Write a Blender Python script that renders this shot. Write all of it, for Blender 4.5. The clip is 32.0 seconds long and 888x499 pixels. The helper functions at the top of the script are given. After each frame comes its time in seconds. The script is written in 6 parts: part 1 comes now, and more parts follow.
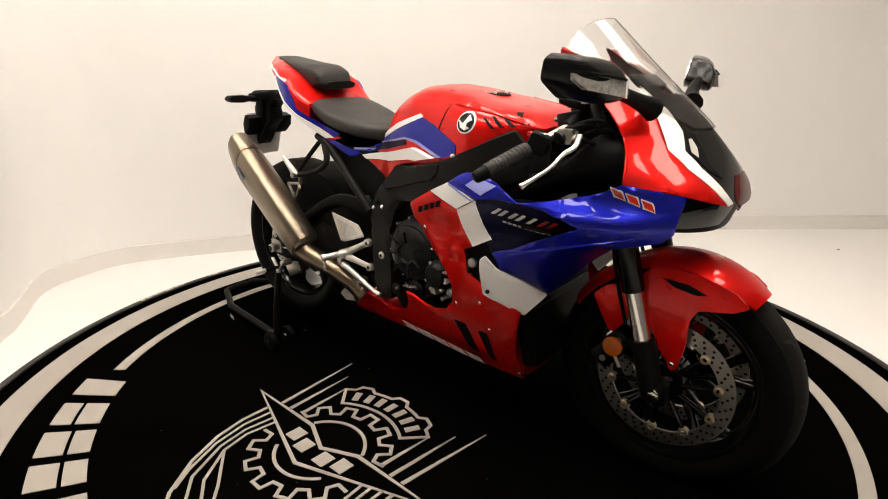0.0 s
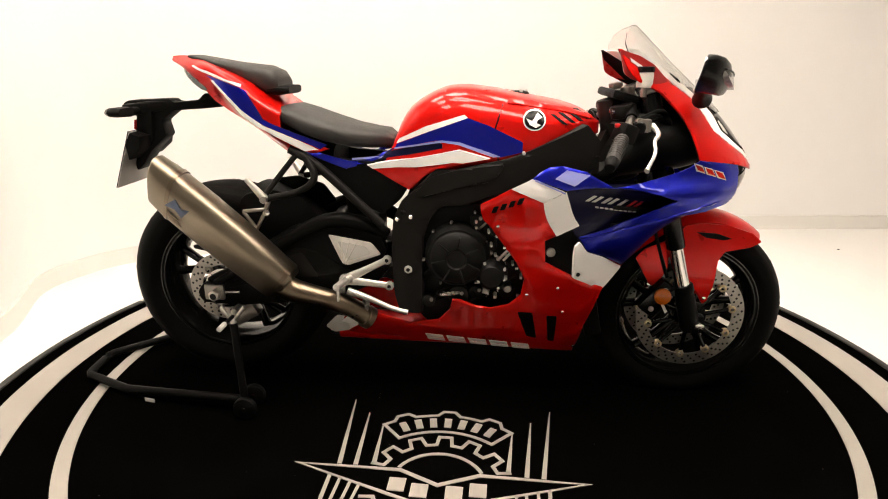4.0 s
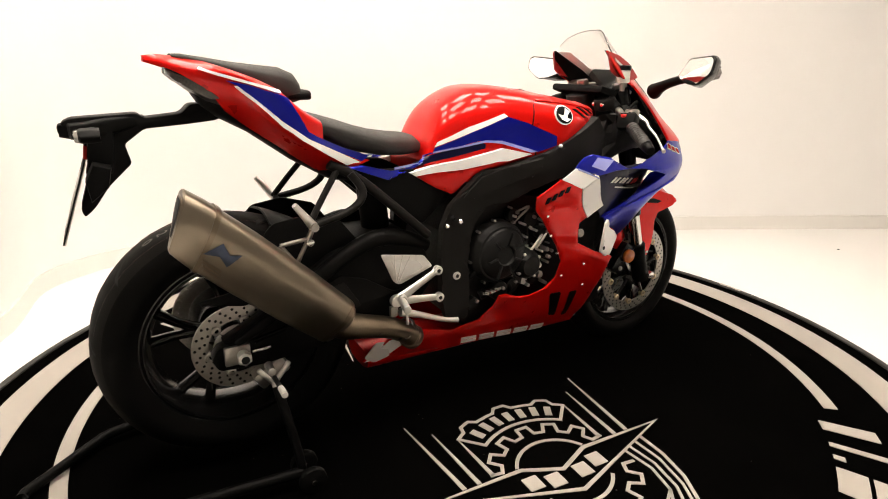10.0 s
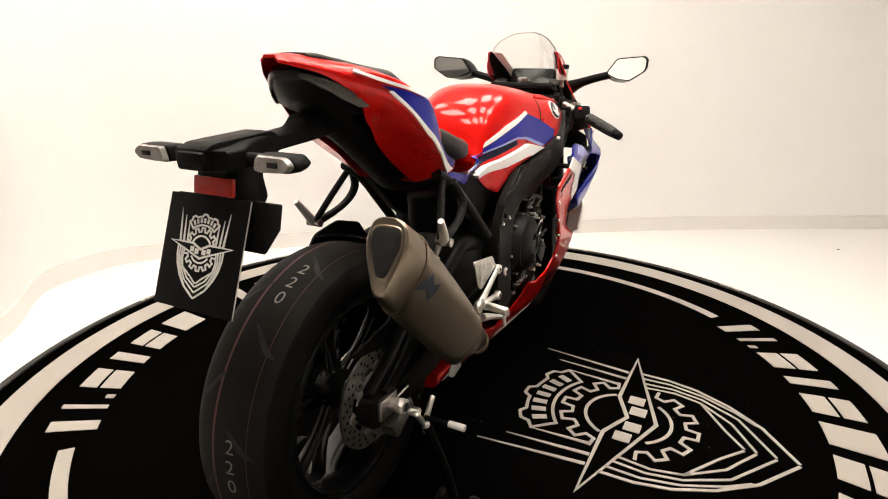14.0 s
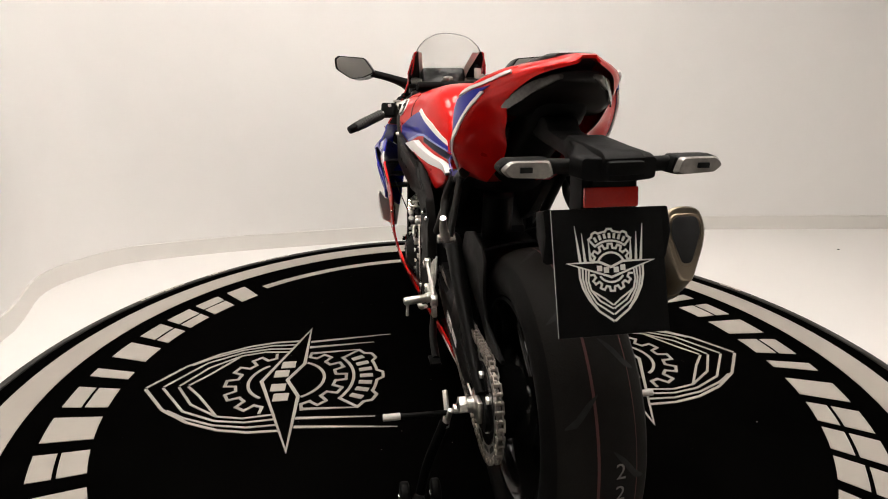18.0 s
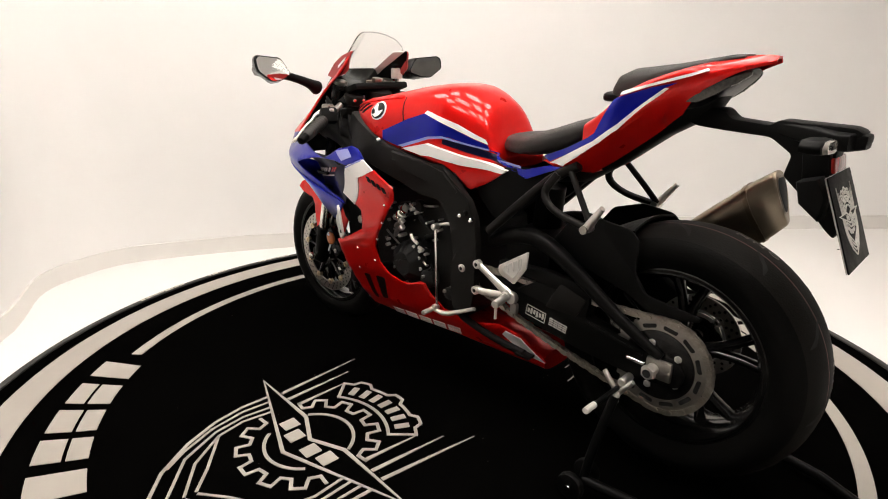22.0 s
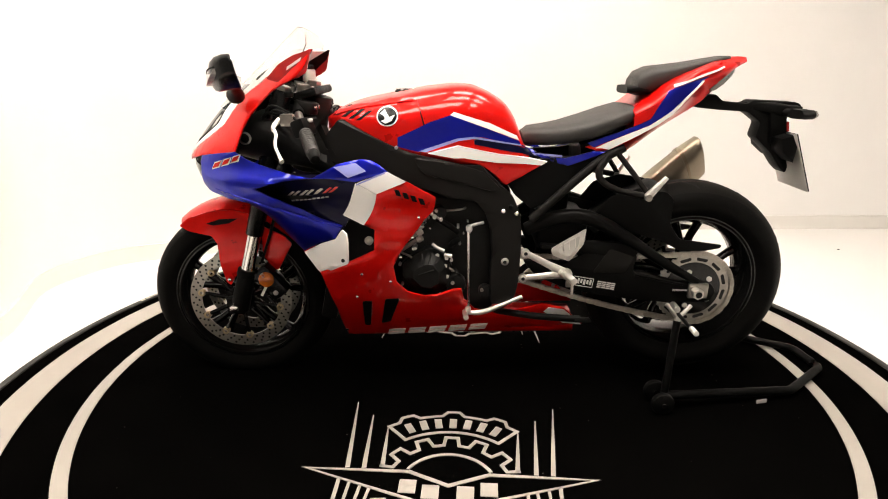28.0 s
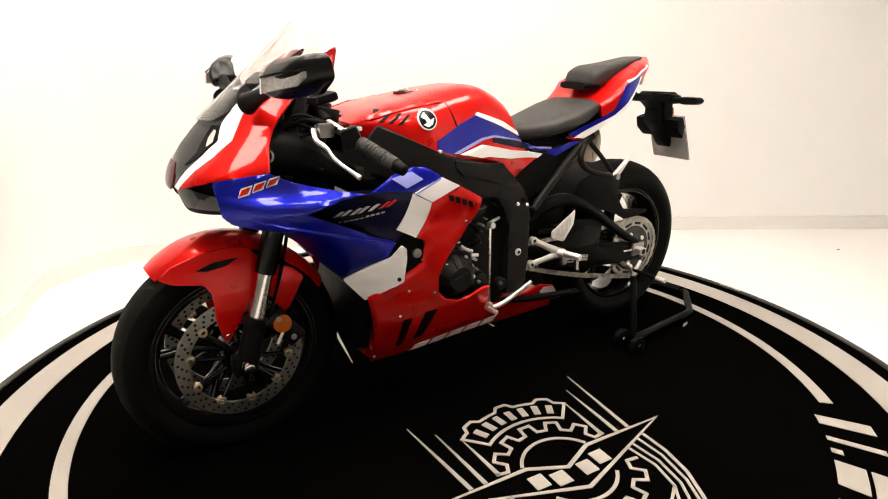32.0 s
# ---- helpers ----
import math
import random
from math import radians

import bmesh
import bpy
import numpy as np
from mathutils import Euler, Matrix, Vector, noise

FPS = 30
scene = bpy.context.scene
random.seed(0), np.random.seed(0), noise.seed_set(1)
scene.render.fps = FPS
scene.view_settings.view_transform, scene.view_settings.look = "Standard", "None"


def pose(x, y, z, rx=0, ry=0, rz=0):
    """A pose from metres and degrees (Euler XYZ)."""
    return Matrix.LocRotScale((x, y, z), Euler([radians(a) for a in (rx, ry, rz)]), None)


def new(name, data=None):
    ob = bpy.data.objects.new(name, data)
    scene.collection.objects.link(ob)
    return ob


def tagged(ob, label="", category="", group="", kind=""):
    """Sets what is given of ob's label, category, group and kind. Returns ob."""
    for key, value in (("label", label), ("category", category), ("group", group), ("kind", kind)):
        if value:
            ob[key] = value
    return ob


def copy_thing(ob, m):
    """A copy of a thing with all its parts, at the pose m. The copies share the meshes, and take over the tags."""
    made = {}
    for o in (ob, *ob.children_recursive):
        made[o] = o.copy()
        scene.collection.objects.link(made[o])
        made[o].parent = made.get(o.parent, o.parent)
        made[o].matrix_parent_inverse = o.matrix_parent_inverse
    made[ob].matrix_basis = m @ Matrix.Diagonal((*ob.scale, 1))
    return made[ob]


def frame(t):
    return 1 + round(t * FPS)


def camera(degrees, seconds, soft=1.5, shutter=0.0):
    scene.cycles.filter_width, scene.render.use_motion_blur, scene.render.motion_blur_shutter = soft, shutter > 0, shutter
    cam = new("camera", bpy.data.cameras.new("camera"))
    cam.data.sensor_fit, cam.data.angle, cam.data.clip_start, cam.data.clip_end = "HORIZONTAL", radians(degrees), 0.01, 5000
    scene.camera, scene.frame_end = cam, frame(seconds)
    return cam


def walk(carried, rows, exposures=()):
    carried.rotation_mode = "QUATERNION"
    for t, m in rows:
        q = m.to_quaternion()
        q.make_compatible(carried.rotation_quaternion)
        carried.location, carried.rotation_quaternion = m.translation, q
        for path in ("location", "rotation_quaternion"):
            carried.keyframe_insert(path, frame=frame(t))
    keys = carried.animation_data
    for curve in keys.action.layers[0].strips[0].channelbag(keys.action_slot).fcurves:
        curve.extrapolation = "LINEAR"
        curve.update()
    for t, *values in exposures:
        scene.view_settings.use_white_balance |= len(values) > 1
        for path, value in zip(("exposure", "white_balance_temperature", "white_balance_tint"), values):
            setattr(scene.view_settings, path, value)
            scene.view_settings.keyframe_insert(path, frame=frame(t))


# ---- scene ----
# One camera on a tripod looks at a show turntable that carries a sports motorcycle.
EYE = (0.0, -1.7933, 1.035)
VIEW = pose(*EYE, 0, 0, 1.55) @ pose(0, 0, 0, 90 - 18.24) @ pose(0, 0, 0, 0, 0, 0.11)
cam = camera(75.1, 32.0, soft=1.05)
walk(cam, [(0.0, VIEW), (32.0, VIEW)], exposures=[(0.0, -0.74, 6550, 10), (3.0, -0.46, 6700, 10), (6.0, -0.28, 6800, 10), (9.0, -0.32, 6700, 10), (14.0, -0.42, 6450, 10), (17.0, -0.88, 6200, 10), (19.0, -0.89, 6200, 10), (22.0, -0.66, 6200, 10), (25.0, -0.46, 6450, 10), (28.0, -0.21, 6500, 10), (32.0, -0.28, 6500, 10)])

# turn of the turntable in degrees, time by time
TURN = [
    (0.0, -49.87), (0.5, -46.74), (1.0, -41.48), (1.5, -36.71), (2.0, -31.95), (2.5, -28.41), (3.0, -22.63), (3.5, -18.15),
    (5.5, -2.36), (6.0, 0.0), (6.5, 2.89), (7.0, 7.91), (7.5, 12.04), (8.0, 13.64), (8.5, 14.81), (9.0, 18.46), (9.5, 20.13),
    (10.0, 20.15), (10.5, 20.23), (11.0, 24.21), (11.5, 34.1), (12.0, 40.47), (12.5, 44.75), (13.0, 49.46), (13.5, 52.72),
    (14.0, 53.44), (14.5, 57.82), (16.5, 76.77), (17.0, 82.18), (17.5, 86.58), (18.0, 89.52), (18.5, 94.48), (19.0, 99.68),
    (19.5, 103.06), (20.0, 105.55), (20.5, 110.69), (21.0, 117.14), (21.5, 121.21), (22.0, 124.79), (22.5, 130.3),
    (23.0, 135.54), (23.5, 138.18), (24.0, 143.01), (24.5, 148.42), (25.0, 152.56), (25.5, 153.72), (27.5, 167.56),
    (28.0, 168.85), (28.5, 173.45), (29.0, 179.52), (29.5, 184.09), (30.0, 187.39), (30.5, 192.59), (31.0, 198.14),
    (31.5, 199.86), (32.0, 201.74),
]
HEADING, DESIGN = 11.6, 9.1  # the motorcycle's and the printed design's turn on the table

# ---------------------------------------------------------------- light
world = bpy.data.worlds.new("studio")
scene.world = world
world.use_nodes = True
world.node_tree.nodes["Background"].inputs[0].default_value = (1.0, 0.93, 0.82, 1)
world.node_tree.nodes["Background"].inputs[1].default_value = 0.05
PANEL_LIGHT = 26.5
WARM = (1.0, 0.90, 0.79)


# ---------------------------------------------------------------- materials
def mat(name, color, rough=0.5, metal=0.0, coat=0.0, vary=0.12, scale=30.0, bump=0.0, bump_scale=200.0, spec=0.5, rough_vary=0.1, random_tint=0.0):
    m = bpy.data.materials.new(name)
    m.use_nodes = True
    n, l = m.node_tree.nodes, m.node_tree.links
    b = n["Principled BSDF"]
    b.inputs["Roughness"].default_value = rough
    b.inputs["Metallic"].default_value = metal
    b.inputs["Coat Weight"].default_value = coat
    b.inputs["Coat Roughness"].default_value = 0.04
    b.inputs["Specular IOR Level"].default_value = spec
    tc = n.new("ShaderNodeTexCoord")
    big, small = n.new("ShaderNodeTexNoise"), n.new("ShaderNodeTexNoise")
    big.inputs["Scale"].default_value, small.inputs["Scale"].default_value = scale * 0.12, scale
    big.inputs["Detail"].default_value = small.inputs["Detail"].default_value = 4
    l.new(tc.outputs["Object"], big.inputs["Vector"])
    l.new(tc.outputs["Object"], small.inputs["Vector"])
    add = n.new("ShaderNodeMath")
    add.operation = "ADD"
    l.new(big.outputs["Fac"], add.inputs[0])
    l.new(small.outputs["Fac"], add.inputs[1])
    ramp = n.new("ShaderNodeMapRange")
    ramp.inputs["From Min"].default_value, ramp.inputs["From Max"].default_value = 0.6, 1.4
    l.new(add.outputs[0], ramp.inputs["Value"])
    mix = n.new("ShaderNodeMix")
    mix.data_type = "RGBA"
    lo = [max(0.0, c * (1 - vary)) for c in color]
    hi = [min(1.0, c * (1 + vary)) for c in color]
    mix.inputs["A"].default_value, mix.inputs["B"].default_value = (*lo, 1), (*hi, 1)
    l.new(ramp.outputs["Result"], mix.inputs["Factor"])
    l.new(mix.outputs["Result"], b.inputs["Base Color"])
    rr = n.new("ShaderNodeMapRange")
    rr.inputs["From Min"].default_value, rr.inputs["From Max"].default_value = 0.3, 0.7
    rr.inputs["To Min"].default_value, rr.inputs["To Max"].default_value = max(0.0, rough * (1 - rough_vary)), min(1.0, rough * (1 + rough_vary))
    l.new(small.outputs["Fac"], rr.inputs["Value"])
    l.new(rr.outputs["Result"], b.inputs["Roughness"])
    if bump:
        tex = n.new("ShaderNodeTexNoise")
        tex.inputs["Scale"].default_value = bump_scale
        tex.inputs["Detail"].default_value = 3
        l.new(tc.outputs["Object"], tex.inputs["Vector"])
        bp = n.new("ShaderNodeBump")
        bp.inputs["Strength"].default_value = bump
        bp.inputs["Distance"].default_value = 0.002
        l.new(tex.outputs["Fac"], bp.inputs["Height"])
        l.new(bp.outputs["Normal"], b.inputs["Normal"])
    return m


def glow(name, color, strength):
    m = bpy.data.materials.new(name)
    m.use_nodes = True
    b = m.node_tree.nodes["Principled BSDF"]
    b.inputs["Base Color"].default_value = (0.8, 0.8, 0.8, 1)
    b.inputs["Emission Color"].default_value = (*color, 1)
    b.inputs["Emission Strength"].default_value = strength
    return m


def glass(name, color, rough=0.0, ior=1.45):
    m = bpy.data.materials.new(name)
    m.use_nodes = True
    b = m.node_tree.nodes["Principled BSDF"]
    b.inputs["Base Color"].default_value = (*color, 1)
    b.inputs["Roughness"].default_value = rough
    b.inputs["Transmission Weight"].default_value = 1.0
    b.inputs["IOR"].default_value = ior
    return m


WALL = mat("white wall paint", (0.78, 0.77, 0.755), 0.7, vary=0.02, scale=6, bump=0.15, bump_scale=150)
FLOOR = mat("white floor paint", (0.78, 0.765, 0.745), 0.55, vary=0.03, scale=5, rough_vary=0.3)
DIM_WALL = mat("grey bounce-dimming surface", (0.22, 0.215, 0.205), 0.9, vary=0.2, scale=12)
SKIRT = mat("off-white skirting paint", (0.70, 0.68, 0.65), 0.5, vary=0.03, scale=8)
CARPET = mat("black turntable vinyl", (0.0011, 0.00103, 0.00095), 0.5, vary=0.45, scale=9, rough_vary=0.3, spec=0.0)
PRINT = mat("off-white print", (0.34, 0.313, 0.277), 0.55, vary=0.06, scale=22)
RIM_EDGE = mat("worn black rim", (0.018, 0.017, 0.015), 0.5, vary=0.5, scale=14, spec=0.4)
CHIP = mat("bare worn patch", (0.42, 0.39, 0.34), 0.7, vary=0.4, scale=60)
PLATE_PRINT = mat("white plate print", (0.66, 0.64, 0.60), 0.5, vary=0.05, scale=60)
DUST = mat("pale dust", (0.10, 0.09, 0.08), 0.9, vary=0.4, scale=90)
RED = mat("glossy red paint", (0.58, 0.005, 0.003), 0.3, metal=0.42, coat=0.5, vary=0.04, scale=20, spec=0.04)
BLUE = mat("pearl blue paint", (0.005, 0.009, 0.30), 0.36, metal=0.75, coat=0.6, vary=0.05, scale=20, spec=0.12)
NAVY = mat("dark navy gloss", (0.003, 0.003, 0.020), 0.3, coat=0.15, vary=0.1, scale=20, spec=0.1)
WHITE = mat("white gloss paint", (0.84, 0.82, 0.80), 0.3, coat=0.4, vary=0.03, scale=20)
PALE = mat("pale blue graphic", (0.25, 0.27, 0.62), 0.25, coat=0.8, vary=0.05)
FRAME = mat("satin dark grey frame", (0.0095, 0.0088, 0.0082), 0.42, vary=0.12, scale=40, bump=0.1, bump_scale=500, spec=0.085)
SWING = mat("black swinging arm paint", (0.0045, 0.0044, 0.0042), 0.38, vary=0.15, scale=40, bump=0.1, bump_scale=500, spec=0.05)
PLASTIC = mat("matt black plastic", (0.0035, 0.0035, 0.0034), 0.5, vary=0.15, scale=40, bump=0.15, bump_scale=600, spec=0.07)
GLOSSBLACK = mat("gloss black plastic", (0.005, 0.005, 0.005), 0.24, coat=0.04, vary=0.1, spec=0.2)
VINYL = mat("grained black seat vinyl", (0.024, 0.0225, 0.021), 0.55, vary=0.12, scale=50, bump=0.35, bump_scale=900, spec=0.3)
RUBBER = mat("black tyre rubber", (0.0034, 0.0033, 0.0031), 0.5, vary=0.25, scale=35, bump=0.2, bump_scale=300, spec=0.045)
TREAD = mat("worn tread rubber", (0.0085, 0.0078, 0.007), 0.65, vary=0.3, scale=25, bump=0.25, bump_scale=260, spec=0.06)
# near-black on flat pieces, for the shade in grooves, holes and bores
RECESS_SHADE = mat("tyre groove", (0.0008, 0.0008, 0.0008), 0.9, vary=0.1)
CHALK = mat("chalk marking", (0.13, 0.12, 0.11), 0.8, vary=0.4, scale=120)
STRIPE = mat("faint red tread stripe", (0.05, 0.008, 0.006), 0.7, vary=0.4, scale=90)
RIM = mat("gloss black rim", (0.005, 0.005, 0.005), 0.17, coat=0.22, vary=0.1, spec=0.25)
ALU = mat("brushed aluminium", (0.80, 0.775, 0.735), 0.42, metal=1.0, vary=0.1, scale=80, bump=0.08, bump_scale=800)
CHROME = mat("polished steel", (0.75, 0.73, 0.70), 0.12, metal=1.0, vary=0.05)
STEEL = mat("grey steel", (0.36, 0.34, 0.31), 0.35, metal=1.0, vary=0.2, scale=90)
DISCSTEEL = mat("brake disc steel", (0.36, 0.34, 0.31), 0.34, metal=1.0, vary=0.15, scale=60, bump=0.2, bump_scale=300)
TITAN = mat("titanium", (0.25, 0.21, 0.158), 0.36, metal=1.0, vary=0.10, scale=25, bump=0.05, bump_scale=600)
TITAN_PIPE = mat("heat-tinted header pipe", (0.22, 0.175, 0.125), 0.3, metal=1.0, vary=0.2, scale=18)
CAST = mat("black cast engine case", (0.006, 0.006, 0.0058), 0.42, vary=0.25, scale=70, bump=0.4, bump_scale=400, spec=0.16)
GOLD = mat("brass bobbin", (0.62, 0.51, 0.33), 0.35, metal=1.0, vary=0.15)
CHAIN = mat("oiled chain steel", (0.38, 0.35, 0.31), 0.4, metal=1.0, vary=0.3, scale=200)
AMBER = mat("amber reflector", (0.40, 0.085, 0.004), 0.2, coat=0.25, vary=0.15, scale=300)
TIPRED = mat("deep red smoked tip", (0.075, 0.003, 0.003), 0.2, vary=0.1, scale=40, spec=0.1)
REDLENS = mat("red reflector", (0.36, 0.008, 0.004), 0.2, coat=0.2, vary=0.15, scale=300)
# the red paint again, darkened for inner panels lying in shade
SHADED_RED = mat("shaded red inner panel", (0.30, 0.006, 0.005), 0.3, coat=0.5, vary=0.05)
LENS = mat("clear smoked lens", (0.24, 0.225, 0.205), 0.12, coat=0.6, vary=0.25, scale=120)
TURNLENS = mat("clear ribbed lens", (0.24, 0.23, 0.215), 0.14, coat=0.5, vary=0.55, scale=130, bump=0.4, bump_scale=260)
SMOKELENS = mat("smoked lamp glass", (0.075, 0.069, 0.062), 0.12, coat=0.5, vary=0.5, scale=150, bump=0.3, bump_scale=300)
DARKLENS = mat("dark lamp lens", (0.006, 0.005, 0.005), 0.35, coat=0.06, spec=0.15, vary=0.3, scale=60)
VISOR = mat("smoked visor", (0.009, 0.0085, 0.008), 0.07, vary=0.2, scale=12, spec=0.35)
HEADLENS = mat("dark headlight lens", (0.006, 0.0055, 0.005), 0.08, vary=0.3, scale=60, spec=0.5)
SCREEN = glass("clear windscreen", (0.97, 0.965, 0.955))
MIRROR = mat("mirror glass", (0.85, 0.85, 0.84), 0.02, metal=1.0, vary=0.0)
FLUID = mat("cloudy white reservoir", (0.62, 0.60, 0.54), 0.35, vary=0.06)
DECALRED = mat("red decal", (0.60, 0.02, 0.02), 0.3, vary=0.04)
PAD = mat("silver decal", (0.55, 0.53, 0.50), 0.35, vary=0.06)
STAND_PAINT = mat("black powder coat", (0.003, 0.003, 0.003), 0.45, vary=0.15, scale=40, spec=0.06)
TINT = mat("blue-burnt titanium", (0.085, 0.105, 0.155), 0.34, metal=1.0, vary=0.3, scale=40)


# ---------------------------------------------------------------- mesh helpers
def part(name, bm, material, parent=None, label="", smooth=True, loc=None):
    """One mesh object out of a bmesh, under a thing or a part."""
    me = bpy.data.meshes.new(name)
    bm.normal_update()
    if smooth:
        for f in bm.faces:
            f.smooth = True
    bm.to_mesh(me)
    bm.free()
    me.materials.append(material)
    if smooth:
        me.set_sharp_from_angle(angle=radians(38))
    ob = new(name, me)
    if parent is not None:
        ob.parent = parent
    if loc is not None:
        ob.location = loc
    if label:
        ob["label"] = label
    return ob


def interp(x, table):
    """Value of a smooth table at x."""
    if x <= table[0][0]:
        return table[0][1]
    for (a, va), (b, vb) in zip(table, table[1:]):
        if x <= b:
            k = (x - a) / (b - a)
            return va + (vb - va) * k
    return table[-1][1]


def smooth_table(table, step=0.01, passes=3):
    """A finer table without kinks."""
    n = max(2, int((table[-1][0] - table[0][0]) / step))
    xs = [table[0][0] + (table[-1][0] - table[0][0]) * i / n for i in range(n + 1)]
    vs = [interp(x, table) for x in xs]
    for _ in range(passes):
        vs = [vs[0]] + [(vs[i - 1] + 2 * vs[i] + vs[i + 1]) / 4 for i in range(1, n)] + [vs[-1]]
    return list(zip(xs, vs))


def box(sx, sy, sz, at=(0, 0, 0), bevel=0.0, turn=None, seg=2):
    bm = bmesh.new()
    bmesh.ops.create_cube(bm, size=1.0)
    bmesh.ops.scale(bm, vec=(sx, sy, sz), verts=bm.verts)
    if bevel:
        bmesh.ops.bevel(bm, geom=bm.edges[:], offset=bevel, segments=seg, affect="EDGES", profile=0.6)
    if turn is not None:
        bmesh.ops.transform(bm, matrix=turn, verts=bm.verts)
    bmesh.ops.translate(bm, vec=at, verts=bm.verts)
    return bm


def join(*bms):
    out = bms[0]
    for b in bms[1:]:
        me = bpy.data.meshes.new("tmp")
        b.to_mesh(me)
        b.free()
        out.from_mesh(me)
        bpy.data.meshes.remove(me)
    return out


def rod(a, b, r, r2=None, n=16, bevel=0.0):
    """A round bar from a to b."""
    a, b = Vector(a), Vector(b)
    bm = bmesh.new()
    d = b - a
    bmesh.ops.create_cone(bm, cap_ends=True, segments=n, radius1=r, radius2=r if r2 is None else r2, depth=d.length)
    if bevel:
        es = [e for e in bm.edges if len(e.link_faces) == 2 and any(len(f.verts) > 4 for f in e.link_faces)]
        bmesh.ops.bevel(bm, geom=es, offset=bevel, segments=2, affect="EDGES", profile=0.5)
    q = d.to_track_quat("Z", "Y").to_matrix().to_4x4()
    bmesh.ops.transform(bm, matrix=Matrix.Translation((a + b) / 2) @ q, verts=bm.verts)
    return bm


def tube(points, r, n=12, radii=None, flat=1.0, rounds=2):
    """A bent pipe through the points; flat squeezes it sideways."""
    pts = [Vector(p) for p in points]
    rad = list(radii) if radii else [r] * len(pts)
    for _ in range(rounds):
        np_, nr = [pts[0]], [rad[0]]
        for i in range(len(pts) - 1):
            np_ += [pts[i].lerp(pts[i + 1], 0.25), pts[i].lerp(pts[i + 1], 0.75)]
            nr += [rad[i] * 0.75 + rad[i + 1] * 0.25, rad[i] * 0.25 + rad[i + 1] * 0.75]
        np_.append(pts[-1])
        nr.append(rad[-1])
        pts, rad = np_, nr
    bm = bmesh.new()
    rings = []
    up = Vector((0, 1, 0))
    for i, p in enumerate(pts):
        d = (pts[min(i + 1, len(pts) - 1)] - pts[max(i - 1, 0)]).normalized()
        side = up - d * up.dot(d)
        if side.length < 0.05:
            side = Vector((1, 0, 0)) - d * d.x
        side.normalize()
        o = d.cross(side)
        rings.append([bm.verts.new(p + rad[i] * (math.cos(2 * math.pi * k / n) * side * flat + math.sin(2 * math.pi * k / n) * o)) for k in range(n)])
    for a, b in zip(rings, rings[1:]):
        for k in range(n):
            bm.faces.new((a[k], a[(k + 1) % n], b[(k + 1) % n], b[k]))
    bm.faces.new(rings[0][::-1])
    bm.faces.new(rings[-1])
    bmesh.ops.recalc_face_normals(bm, faces=bm.faces)
    return bm


def lathe(profile, n=64, axis="Y", at=(0, 0, 0), closed=False):
    """Profile of (radius, offset along the axis) turned round the axis."""
    bm = bmesh.new()
    rings = []
    for i in range(n):
        a = 2 * math.pi * i / n
        c, s = math.cos(a), math.sin(a)
        if axis == "Y":
            rings.append([bm.verts.new((at[0] + r * c, at[1] + o, at[2] + r * s)) for r, o in profile])
        else:
            rings.append([bm.verts.new((at[0] + r * c, at[1] + r * s, at[2] + o)) for r, o in profile])
    m = len(profile)
    for i in range(n):
        a, b = rings[i], rings[(i + 1) % n]
        for k in range(m if closed else m - 1):
            bm.faces.new((a[k], a[(k + 1) % m], b[(k + 1) % m], b[k]))
    bmesh.ops.recalc_face_normals(bm, faces=bm.faces)
    return bm


def loft(sections, cap=True):
    """A closed skin through rings of equally many points."""
    bm = bmesh.new()
    rings = [[bm.verts.new(p) for p in s] for s in sections]
    n = len(rings[0])
    for a, b in zip(rings, rings[1:]):
        for k in range(n):
            bm.faces.new((a[k], a[(k + 1) % n], b[(k + 1) % n], b[k]))
    if cap:
        bm.faces.new(rings[0][::-1])
        bm.faces.new(rings[-1])
    bmesh.ops.recalc_face_normals(bm, faces=bm.faces)
    return bm


def ring(u, zb, zt, w, p=2.5, n=28, v0=0.0):
    """A rounded-box section across the machine at u."""
    zc, h = (zb + zt) / 2, (zt - zb) / 2
    out = []
    for k in range(n):
        a = 2 * math.pi * k / n
        c, s = math.cos(a), math.sin(a)
        out.append((u, v0 + w * math.copysign(abs(c) ** (2 / p), c), zc + h * math.copysign(abs(s) ** (2 / p), s)))
    return out


